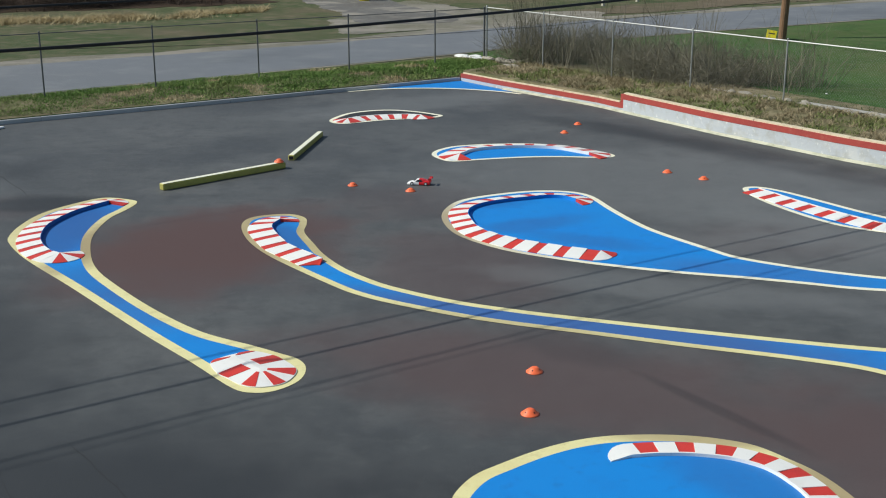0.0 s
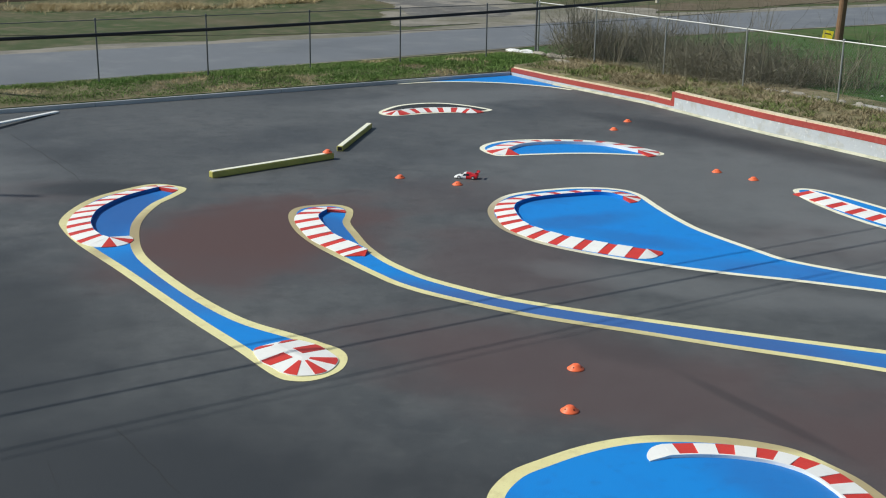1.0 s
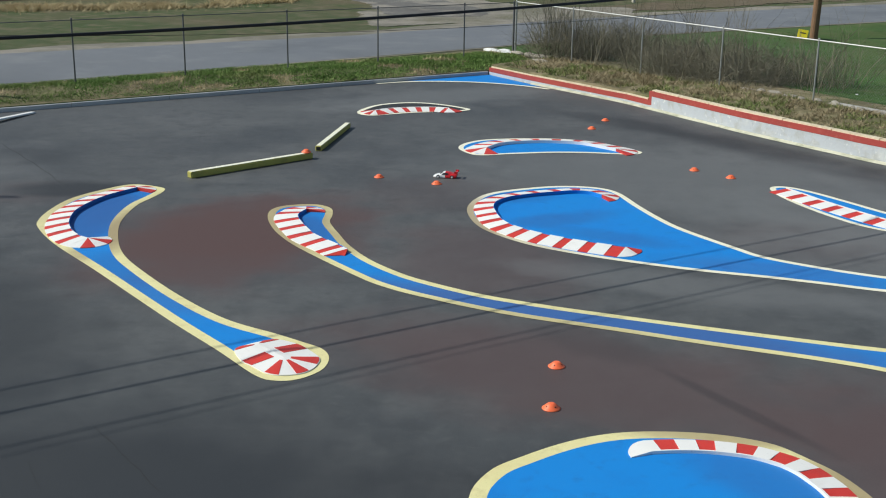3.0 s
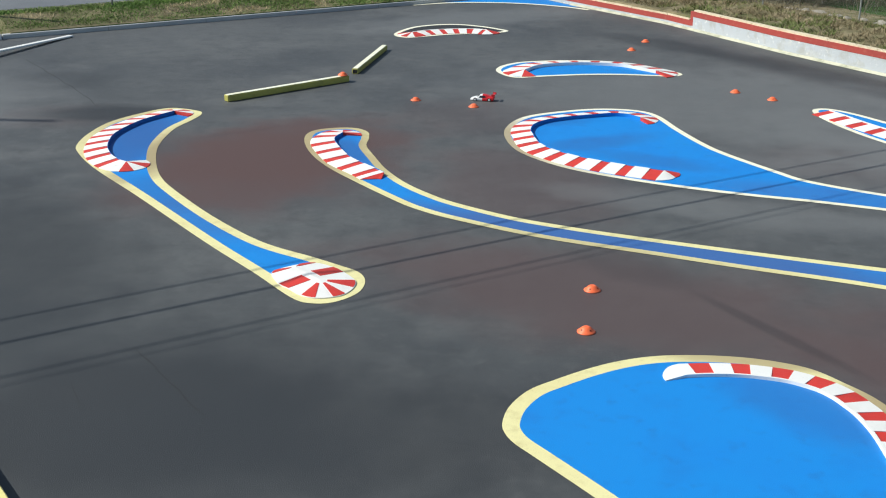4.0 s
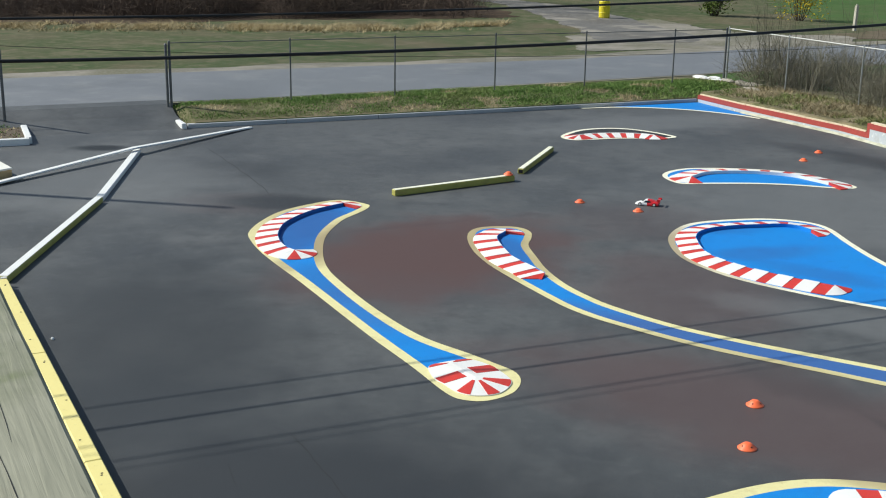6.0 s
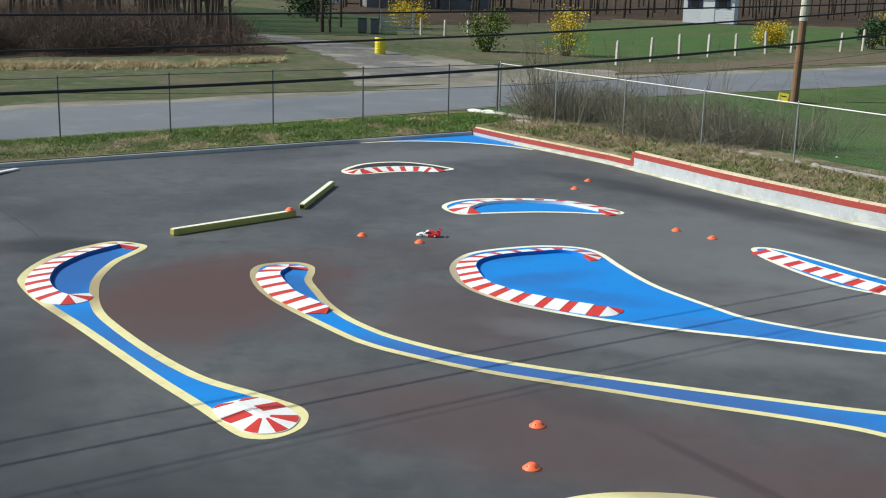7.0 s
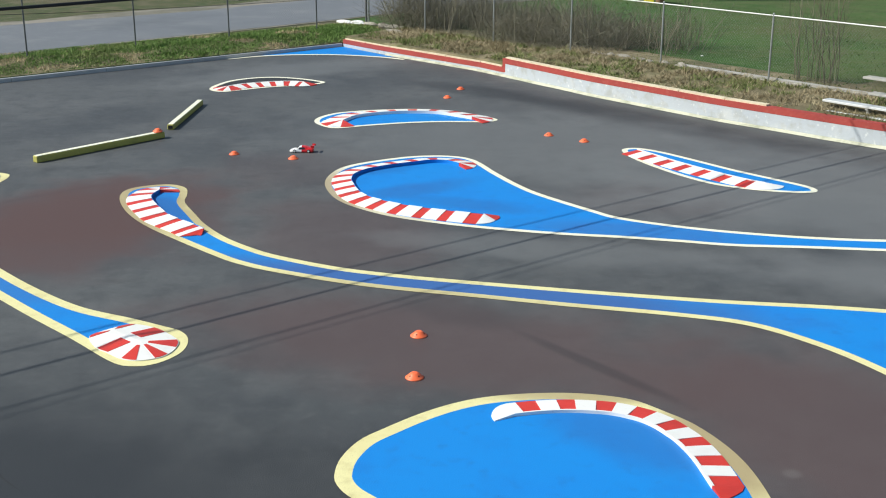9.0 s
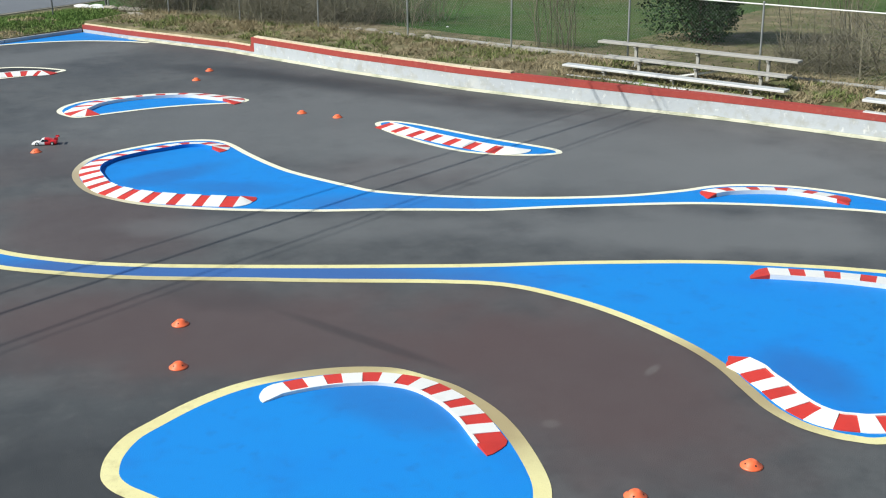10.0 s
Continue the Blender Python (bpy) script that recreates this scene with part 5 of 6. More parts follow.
# ---- plants ----
def shrub_mesh(name, seed, height, spread, stems, mat, open_out=1.0):
    """Bare many-stemmed brush: bent stems that fork into thin twigs."""
    rnd = random.Random(seed)
    items = []

    def grow(p, d, length, r, depth):
        for _ in range(3):
            q = p + d * (length / 3)
            items.append((p, q, r, r * 0.8))
            p, r = q, r * 0.8
            d = (d + Vector((rnd.uniform(-0.22, 0.22) * open_out, rnd.uniform(-0.22, 0.22) * open_out, rnd.uniform(-0.02, 0.16)))).normalized()
            if depth and rnd.random() < 0.85:
                dd = (d + Vector((rnd.uniform(-0.9, 0.9), rnd.uniform(-0.9, 0.9), rnd.uniform(0.0, 0.5)))).normalized()
                grow(p, dd, length * rnd.uniform(0.4, 0.65), r * 0.6, depth - 1)
    for _ in range(stems):
        t, s = rnd.uniform(0, 6.28), rnd.uniform(0, spread)
        d = Vector((math.cos(t) * 0.35 * s * open_out ** 3, math.sin(t) * 0.35 * s * open_out ** 3, 1)).normalized()
        grow(Vector((math.cos(t) * s, math.sin(t) * s, -0.05)), d, height * rnd.uniform(0.55, 1.0), 0.012 * rnd.uniform(0.6, 1.2), 2)
    vs, fs = sticks(items)
    me = bpy.data.meshes.new(name)
    me.from_pydata([tuple(v) for v in vs], [], fs)
    me.materials.append(mat)
    return me


def brush_mesh(seed, height, spread, n, mat=None, thick=1.0):
    """A tangle of fine twigs that point every way."""
    rnd = random.Random(seed)
    items = []
    for _ in range(n):
        t, s = rnd.uniform(0, 6.28), spread * rnd.random() ** 0.5
        p = Vector((math.cos(t) * s, math.sin(t) * s, rnd.random() ** 1.4 * height * (1 - 0.5 * s / spread)))
        d = Vector((rnd.gauss(0, 1), rnd.gauss(0, 1), rnd.gauss(0.6, 0.8))).normalized()
        k = rnd.uniform(0.2, 0.55)
        q = p + d * k
        items.append((p, q, 0.011 * thick, 0.007 * thick))
        items.append((q, q + (d + Vector((rnd.gauss(0, 0.5), rnd.gauss(0, 0.5), rnd.gauss(0, 0.5)))).normalized() * k, 0.007 * thick, 0.003 * thick))
    for _ in range(9):
        t, s = rnd.uniform(0, 6.28), spread * rnd.random()
        p = Vector((math.cos(t) * s, math.sin(t) * s, -0.05))
        items.append((p, p + Vector((rnd.gauss(0, 0.3), rnd.gauss(0, 0.3), height)), 0.018, 0.006))
    vs, fs = sticks(items)
    me = bpy.data.meshes.new("woodland_brush")
    me.from_pydata([tuple(v) for v in vs], [], fs)
    me.materials.append(mat or BRUSH)
    return me


def open_ground(x, y):
    """True on the drive and the lawns beyond it, where no woods stand."""
    return x > np.interp(y, [58, 62, 71, 77, 92, 106, 126], [-9.8, -10.2, -13, -15, -17.5, -22, -32])


SHRUBS = [shrub_mesh("bare_shrub", 11, 1.6, 0.5, 16, TWIG), shrub_mesh("bare_shrub", 12, 1.15, 0.6, 20, TWIG), shrub_mesh("bare_shrub", 13, 2.1, 0.45, 12, TWIG),
          brush_mesh(14, 1.1, 1.4, 430, None, 0.6), brush_mesh(15, 1.5, 1.3, 430, None, 0.6), shrub_mesh("bare_shrub", 16, 2.2, 0.3, 6, TWIG, 1.7),
          brush_mesh(17, 1.1, 1.1, 420, FENCEBRUSH, 0.5), shrub_mesh("bare_shrub", 18, 1.6, 0.6, 11, FENCEBRUSH, 1.5), shrub_mesh("bare_shrub", 19, 3.0, 0.25, 4, FENCEBRUSH, 0.8), shrub_mesh("bare_shrub", 20, 2.6, 0.35, 6, FENCEBRUSH, 1.3)]


def joined(name, pieces, mat, label, category):
    """One mesh out of many placed copies: pieces is a list of (mesh, matrix)."""
    vs, fs, base = [], [], 0
    for me, m in pieces:
        co = np.empty(len(me.vertices) * 3, dtype=np.float32)
        me.vertices.foreach_get("co", co)
        ix = np.empty(len(me.loops), dtype=np.int32)
        me.loops.foreach_get("vertex_index", ix)
        r = np.array(m)
        vs.append(co.reshape(-1, 3) @ r[:3, :3].T + r[:3, 3])
        fs.append(ix.reshape(-1, 4) + base)
        base += len(me.vertices)
    v, f = np.concatenate(vs), np.concatenate(fs)
    me = bpy.data.meshes.new(name)
    me.vertices.add(len(v))
    me.vertices.foreach_set("co", v.astype(np.float32).ravel())
    me.loops.add(f.size)
    me.loops.foreach_set("vertex_index", f.astype(np.int32).ravel())
    me.polygons.add(len(f))
    me.polygons.foreach_set("loop_start", np.arange(0, f.size, 4, dtype=np.int32))
    me.update(calc_edges=True)
    me.materials.append(mat)
    tagged(new(name, me), label, category, kind="stuff")


def plant_shrubs():
    rnd = random.Random(5)

    def put(a, b, z, k, s, label="bare brown many-stemmed shrub by the fence"):
        ob = new("bare_shrub", SHRUBS[k])
        p = lot(a, b)
        ob.matrix_basis = pose(p.x, p.y, z, 0, 0, rnd.uniform(0, 360)) @ Matrix.Scale(s, 4)
        tagged(ob, label, "shrub", "bare shrubs")
    for _ in range(44):
        b = rnd.uniform(-0.6, 9.6)
        put(rnd.uniform(-5.2, -2.5), b, 0.36, rnd.choice((6, 6, 6, 7, 7, 5)), rnd.uniform(0.65, 1.1))
    for b in (-0.9, -0.6, -0.5, 0.3, 1.9, 3.6, 5.4, 7.2, 7.6):
        put(rnd.uniform(-3.0, -2.45), b, 0.36, 8, rnd.uniform(0.75, 1.0), "tall thin bare sapling by the fence corner")
    for _ in range(5):
        put(rnd.uniform(-3.4, -2.5), rnd.uniform(-1.2, 2.0), 0.38, 7, rnd.uniform(1.0, 1.25))
    for a, b, size in ((-2.85, 14.14, 1.0), (-2.9, 14.3, 0.95), (-2.96, 14.75, 0.9), (-3.0, 14.6, 0.8), (-3.1, 13.7, 0.7)):
        put(a, b, 0.38, 9, size, "tall bare forked shrub behind the fence")
    for _ in range(46):
        put(rnd.uniform(-9.5, -2.9), rnd.uniform(18.6, 30), 0.4, rnd.choice((0, 2, 6, 6, 7, 8)), rnd.uniform(0.8, 1.35), "bare brown brush behind the bleachers")
    clumps = []
    for _ in range(340):
        x = rnd.uniform(-48, -10)
        y = np.interp(x, [-48, -20, -9], [48, 55.5, 62]) + abs(rnd.gauss(0, 17)) + 1.5
        if open_ground(x, y):
            continue
        k, m = rnd.choice((3, 3, 4)), pose(x, y, 0.34, 0, 0, rnd.uniform(0, 360)) @ Matrix.Scale(rnd.uniform(0.8, 1.5), 4)
        clumps.append((y - 0.35 * x, k, m))
    clumps.sort(key=lambda c: c[0])
    for _, k, m in clumps[:170]:
        ob = new("bare_shrub", SHRUBS[k])
        ob.matrix_basis = m
        tagged(ob, "brown woodland brush beyond the road", "shrub", "bare shrubs")
    joined("far_brush", [(SHRUBS[k], m) for _, k, m in clumps[170:]], BRUSH, "brown bare brush deep in the woods", "brush")


plant_shrubs()


def leafy_bush(x, y, z, w, h, mat, label, seed, n=1500, size=0.07, name="bush"):
    """Thin stems with a loose uneven crown of small leaves."""
    rnd = random.Random(seed)
    ob = empty(name, pose(x, y, z))
    items, vs, fs = [], [], []
    lumps = [(rnd.uniform(-0.6, 0.6) * w / 2, rnd.uniform(-0.6, 0.6) * w / 2, rnd.uniform(0.25, 0.85) * h, rnd.uniform(0.22, 0.42) * w) for _ in range(13)]
    for lx, ly, lz, lr in lumps:
        items.append(((lx * 0.25, ly * 0.25, -0.05), (lx * 0.7, ly * 0.7, lz * 0.6), 0.025, 0.017))
        items.append(((lx * 0.7, ly * 0.7, lz * 0.6), (lx, ly, lz + lr * 0.5), 0.017, 0.006))
    for _ in range(n):
        lx, ly, lz, lr = rnd.choice(lumps)
        d = Vector((rnd.gauss(0, 1), rnd.gauss(0, 1), rnd.gauss(0, 1))).normalized() * lr * rnd.uniform(0.35, 1.08)
        c = Vector((lx, ly, lz)) + d
        if c.z < 0.03:
            continue
        u = Vector((rnd.gauss(0, 1), rnd.gauss(0, 1), rnd.gauss(0, 0.6))).normalized() * size * rnd.uniform(0.6, 1.3)
        v = u.cross(Vector((rnd.gauss(0, 1), rnd.gauss(0, 1), rnd.gauss(0, 1)))).normalized() * size * 0.55
        k = len(vs)
        vs += [c - u, c + v, c + u, c - v]
        fs.append((k, k + 1, k + 2, k + 3))
    sv, sf = sticks(items, 5)
    raw("woody_base", sv, sf, BARK, ob)
    raw("foliage", vs, fs, mat, ob)
    return tagged(ob, label, "bush")


leafy_bush(14.6, 25.3, 0.35, 2.2, 2.9, LEAFGREEN, "dark evergreen bush behind the fence", 21, 22000, 0.05, "evergreen_bush")
leafy_bush(5.9, 66.5, 0.33, 2.2, 2.5, BLOSSOM, "bright yellow flowering bush on the far lawn", 22, 1300, 0.07, "flowering_bush")
leafy_bush(20.6, 79.5, 0.33, 2.4, 1.6, BLOSSOM, "low yellow flowering bush by the far fence", 23, 2600, 0.07, "flowering_bush")
leafy_bush(29.5, 83.0, 0.33, 2.6, 2.2, BLOSSOM, "yellow flowering bush by the far fence", 24, 700, 0.07, "flowering_bush")
leafy_bush(33.6, 86.6, 0.33, 2.6, 2.0, BLOSSOM, "yellow flowering bush by the far fence", 25, 2600, 0.07, "flowering_bush")
leafy_bush(-4.0, 93.0, 0.33, 3.0, 2.0, BLOSSOM, "yellow flowering bush by the far drive", 31, 2600, 0.07, "flowering_bush")
leafy_bush(1.5, 68.3, 0.33, 2.4, 2.2, LEAFFRESH, "fresh green bush beside the drive", 26, 1700, 0.085, "green_bush")
leafy_bush(27.4, 80.0, 0.33, 1.9, 1.9, LEAFGREEN, "dark rounded evergreen bush by the far fence", 27, 1200, 0.1, "evergreen_bush")
leafy_bush(-13.5, 108.0, 0.36, 4.5, 3.2, LEAFGREEN, "dark evergreen bush by the far house", 28, 1500, 0.16, "evergreen_bush")


def tree_parts(seed, height):
    """A bare tree: tapered bent trunk, forking limbs."""
    rnd = random.Random(seed)
    trunk, limbs = [], []
    p, d, r = Vector((0, 0, -0.1)), Vector((0, 0, 1)), 0.14 * height / 11
    for k in range(9):
        q = p + d * height / 9
        trunk.append((p, q, r, r * 0.88))
        p, r = q, r * 0.88
        d = (d + Vector((rnd.uniform(-0.07, 0.07), rnd.uniform(-0.07, 0.07), 0.05))).normalized()
        for _ in range(3 if k > 2 else (1 if k else 0)):
            t = rnd.uniform(0, 6.28)
            e = Vector((math.cos(t), math.sin(t), rnd.uniform(0.3, 0.9))).normalized()
            s, sr, L = p.copy(), r * 0.45, height * rnd.uniform(0.12, 0.26) * (1.2 - k / 12)
            for _ in range(3):
                n = s + e * L / 3
                limbs.append((s, n, sr, sr * 0.65))
                f = (e + Vector((rnd.uniform(-0.8, 0.8), rnd.uniform(-0.8, 0.8), rnd.uniform(0, 0.6)))).normalized()
                limbs.append((n, n + f * L * 0.4, sr * 0.45, sr * 0.15))
                s, sr = n, sr * 0.65
                e = (e + Vector((rnd.uniform(-0.3, 0.3), rnd.uniform(-0.3, 0.3), 0.15))).normalized()
    return trunk, limbs


def woods():
    rnd = random.Random(9)
    kinds, meshes, spots = [], [], []
    for seed, h in ((41, 12.0), (42, 10.0), (43, 14.0)):
        t, l = tree_parts(seed, h)
        ob = empty("bare_tree", pose(-40, 150, 0.3))
        tv, tf = sticks(t, 7)
        trunk = raw("trunk", tv, tf, BARK, ob)
        lv, lf = sticks(l, 4)
        meshes.append((trunk.data, raw("crown", lv, lf, BARK, ob).data))
        tagged(ob, "tall bare woodland tree far beyond the road", "tree", "bare trees of the woods")
        kinds.append(ob)
    for _ in range(430):
        if rnd.random() < 0.5:
            x = rnd.uniform(-62, -12)
            y = np.interp(x, [-62, -30, -12], [62, 72, 90]) + abs(rnd.gauss(0, 32))
            if open_ground(x, y):
                continue
        else:
            x = rnd.uniform(-14, 78)
            y = np.interp(x, [-14, 15, 30, 78], [132, 126, 122, 108]) + abs(rnd.gauss(0, 25))
        k = rnd.randrange(3)
        spots.append((x * x + y * y, k, pose(x, y, 0.3, rnd.uniform(-3, 3), rnd.uniform(-3, 3), rnd.uniform(0, 360)) @ Matrix.Scale(rnd.uniform(0.7, 1.15), 4)))
    spots.sort(key=lambda c: c[0])
    for _, k, m in spots[:235]:
        copy_thing(kinds[k], m)
    joined("far_trunks", [(meshes[k][0], m) for _, k, m in spots[235:]], BARK, "bare trunks far back in the woods", "trees")
    joined("far_crowns", [(meshes[k][1], m) for _, k, m in spots[235:]], BARK, "bare crowns far back in the woods", "trees")


def wood_edge():
    """Slim bare trees where the woods meet the drive and the far lawn."""
    rnd = random.Random(29)
    t, l = tree_parts(44, 11.0)
    ob = empty("bare_tree", pose(-13.5, 70.0, 0.3))
    tv, tf = sticks(t, 7)
    raw("trunk", tv, tf, BARK, ob)
    lv, lf = sticks(l, 4)
    raw("crown", lv, lf, BARK, ob)
    tagged(ob, "slim bare tree at the edge of the woods", "tree", "bare trees of the woods")
    for k in range(34):
        y = rnd.uniform(66, 128)
        x = float(np.interp(y, [58, 62, 71, 77, 92, 106, 126], [-9.8, -10.2, -13, -15, -17.5, -22, -32])) - rnd.uniform(0.3, 6)
        copy_thing(ob, pose(x, y, 0.3, rnd.uniform(-4, 4), rnd.uniform(-4, 4), rnd.uniform(0, 360)) @ Matrix.Scale(rnd.uniform(0.7, 1.2), 4))
    for x, y in ((-9.2, 92), (-6.5, 97), (-12, 100), (-3.2, 104), (2.5, 99), (7, 108), (12, 112), (-9.8, 84.5), (-9.2, 84.0)):
        copy_thing(ob, pose(x, y, 0.3, rnd.uniform(-3, 3), rnd.uniform(-3, 3), rnd.uniform(0, 360)) @ Matrix.Scale(rnd.uniform(0.8, 1.2), 4))


woods()
wood_edge()


def blades(name, spots, mat, label, category, seed, h0, h1, lean=0.5, width=0.012):
    """Many grass blades: spots is a list of (x, y, z)."""
    rnd = random.Random(seed)
    vs, fs = [], []
    for x, y, z in spots:
        t = rnd.uniform(0, 6.28)
        h = rnd.uniform(h0, h1)
        w = width * rnd.uniform(0.7, 1.4)
        dx, dy = math.cos(t) * w, math.sin(t) * w
        ox, oy = rnd.gauss(0, lean) * h, rnd.gauss(0, lean) * h
        k = len(vs)
        vs += [(x - dx, y - dy, z - 0.02), (x + dx, y + dy, z - 0.02), (x + ox, y + oy, z + h)]
        fs.append((k, k + 1, k + 2))
    tagged(raw(name, vs, fs, mat), label, category, kind="stuff")


def grasses():
    rnd = random.Random(6)
    green, dry = [], []
    for _ in range(64000):
        a = rnd.uniform(-2.4, 15.05)
        b = rnd.uniform(-2.6, -0.08) + 0.0125 * a
        if b < NEAR(a) + 0.1:
            continue
        v = noise.noise((a * 0.7, b * 1.3, 0)) + 0.4 * noise.noise((a * 2.5, b * 2.5, 6))
        if v < -0.34 and rnd.random() < 0.8:
            if rnd.random() < 0.35:
                dry.append(lot(a, b, ground_height(a, b)))
            continue
        green.append(lot(a, b, ground_height(a, b) + 0.02 * v))
    blades("verge_grass", green, GRASSBLADE, "tufted green grass on the road verge", "grass", 1, 0.015, 0.065, 1.0, 0.016)
    blades("verge_dry_grass", dry, DRYBLADE, "dry straw-coloured grass on the verge", "grass", 2, 0.03, 0.1, 0.8, 0.012)
    green, dry = [], []
    for _ in range(36000):
        b = rnd.uniform(0.2, 31)
        a = bow(b) - 0.24 - rnd.random() ** 0.9 * 2.1
        v = noise.noise((a * 1.1, b * 0.55, 5)) + 0.5 * noise.noise((a * 3, b * 2.5, 8))
        if noise.noise((a * 2.4, b * 2.0, 15)) < -0.2:
            continue
        z = ground_height(min(a, -0.13), b)
        (green if v > 0.05 and rnd.random() < 0.85 and b < 22 else dry).append(lot(a, b, z))
    blades("bank_grass", green, BANKGREEN, "patchy green grass on the bank", "grass", 3, 0.03, 0.13, 0.9, 0.014)
    blades("bank_dry_grass", dry, BANKBLADE, "dry tan grass and straw on the bank", "grass", 4, 0.03, 0.13, 1.3, 0.013)
    lawn = []
    for _ in range(12000):
        a, b = rnd.uniform(-16, -2.4), rnd.uniform(-3.2, 26)
        lawn.append(lot(a, b, ground_height(a, b)))
    blades("lawn_grass", lawn, LAWNBLADE, "short green lawn grass behind the fence", "grass", 5, 0.02, 0.05, 0.9, 0.018)
    far = []
    for _ in range(26000):
        x = rnd.uniform(-34, -8.6)
        y = np.interp(x, [-34, -20, -15, -8.6], [46.5, 51.2, 52.4, 57.0]) + rnd.gauss(0, 0.8) + 1.2 * noise.noise((x * 0.4, 0, 0))
        if noise.noise((x * 0.5, y * 0.5, 9)) < -0.14:
            continue
        far.append((x, y, 0.33))
    blades("tall_dry_grass", far, DRYBLADE, "tall pale dead grass beyond the road", "grass", 6, 0.06, 0.3, 1.4, 0.015)


grasses()


# ---- things beyond the road ----
def fence_posts():
    spots = [(-2.76, 84.06), (-1.08, 83.4), (0.53, 82.74), (7.99, 60.6), (10.2, 63.6), (12.2, 66.3), (14.2, 68.3), (16.2, 70.2), (18.5, 72.4), (20.6, 74.4), (24.3, 76.5), (26.2, 78.0), (29.3, 81.5), (32.0, 84.0), (34.8, 86.5), (37.5, 89.0)]
    bm = bmesh.new()
    box(bm, -0.075, 0.075, -0.075, 0.075, -0.1, 1.22, bevel=0.015)
    box(bm, -0.05, 0.05, -0.05, 0.05, 1.22, 1.28, bevel=0.015)
    me = mesh_of("fence_post", bm, POSTWOOD)
    rnd = random.Random(3)
    for x, y in spots:
        ob = new("fence_post", me)
        ob.matrix_basis = pose(x, y, 0.33, rnd.uniform(-3, 3), rnd.uniform(-3, 3), 38) @ Matrix.Diagonal((1, 1, rnd.uniform(0.85, 1.1), 1))
        tagged(ob, "weathered pale timber fence post on the far lawn", "fence post", "row of fence posts")


fence_posts()


def shed():
    ob = empty("garden_shed", pose(23.95, 115.5, 0.35, 0, 0, -20))
    bm = bmesh.new()
    box(bm, -2.6, 2.2, 0, 3.0, 0, 2.7)
    part("wall", bm, SIDING, ob)
    for k in range(10):
        bm = bmesh.new()
        box(bm, -2.62, 2.22, -0.03, -0.005, 0.05 + k * 0.26, 0.28 + k * 0.26)
        part("siding_board", bm, SIDING, ob)
    bm = bmesh.new()
    vs = [bm.verts.new(p) for p in ((-2.9, -0.3, 2.65), (2.5, -0.3, 2.65), (2.5, 1.5, 3.7), (-2.9, 1.5, 3.7), (-2.9, 3.3, 2.65), (2.5, 3.3, 2.65))]
    for f in ((0, 1, 2, 3), (3, 2, 5, 4), (0, 3, 4), (1, 5, 2), (0, 4, 5, 1)):
        bm.faces.new([vs[k] for k in f])
    part("roof", bm, SHINGLE, ob)
    for x in (-1.5, 1.1):
        bm = bmesh.new()
        box(bm, x - 0.4, x + 0.4, -0.07, -0.03, 1.5, 2.35)
        w = part("window", bm, PANE, ob)
        for s in (-1, 1):
            bm = bmesh.new()
            box(bm, x + s * 0.57 - 0.15, x + s * 0.57 + 0.15, -0.08, -0.03, 1.45, 2.4)
            part("shutter", bm, NAVY, w)
    bm = bmesh.new()
    box(bm, -0.75, 0.35, -0.06, -0.03, 0.05, 2.1)
    part("door", bm, SIDING, ob)
    tagged(ob, "white garden shed with dark shutters and dark roof", "shed")


shed()


def house():
    ob = empty("house", pose(-4.0, 140.0, 0.35, 0, 0, 8))
    bm = bmesh.new()
    box(bm, -7, 8, 0, 8, 0, 3.0)
    part("wall", bm, SHADEDWALL, ob)
    bm = bmesh.new()
    vs = [bm.verts.new(p) for p in ((-7.4, -0.5, 2.9), (8.4, -0.5, 2.9), (8.4, 4, 5.6), (-7.4, 4, 5.6), (-7.4, 8.5, 2.9), (8.4, 8.5, 2.9))]
    for f in ((0, 1, 2, 3), (3, 2, 5, 4), (0, 3, 4), (1, 5, 2), (0, 4, 5, 1)):
        bm.faces.new([vs[k] for k in f])
    part("roof", bm, SHINGLE, ob)
    for x in (-5, -2, 2.5, 5.5):
        bm = bmesh.new()
        box(bm, x - 0.6, x + 0.6, -0.06, -0.005, 1.0, 2.3)
        part("window", bm, PANE, ob)
    tagged(ob, "long single-storey house behind bare trees, walls painted in shaded grey", "house")


house()


def garage():
    """A small white gabled garage between the trees."""
    ob = empty("garage", pose(-18.6, 149.0, 0.35, 0, 0, 6))
    bm = bmesh.new()
    box(bm, 0, 4.2, 0, 5, 0, 2.5)
    part("wall", bm, SIDING, ob)
    bm = bmesh.new()
    vs = [bm.verts.new(p) for p in ((-0.3, -0.3, 2.45), (4.5, -0.3, 2.45), (4.5, 5.3, 2.45), (-0.3, 5.3, 2.45), (2.1, -0.3, 4.0), (2.1, 5.3, 4.0))]
    for f in ((0, 1, 4), (1, 2, 5, 4), (2, 3, 5), (3, 0, 4, 5), (0, 3, 2, 1)):
        bm.faces.new([vs[k] for k in f])
    part("roof", bm, SHINGLE, ob)
    bm = bmesh.new()
    box(bm, 0.7, 3.5, -0.05, -0.005, 0.02, 2.1, bevel=0.01)
    part("door", bm, BOXWHITE, ob)
    tagged(ob, "small white garage with dark gabled roof", "garage")


garage()


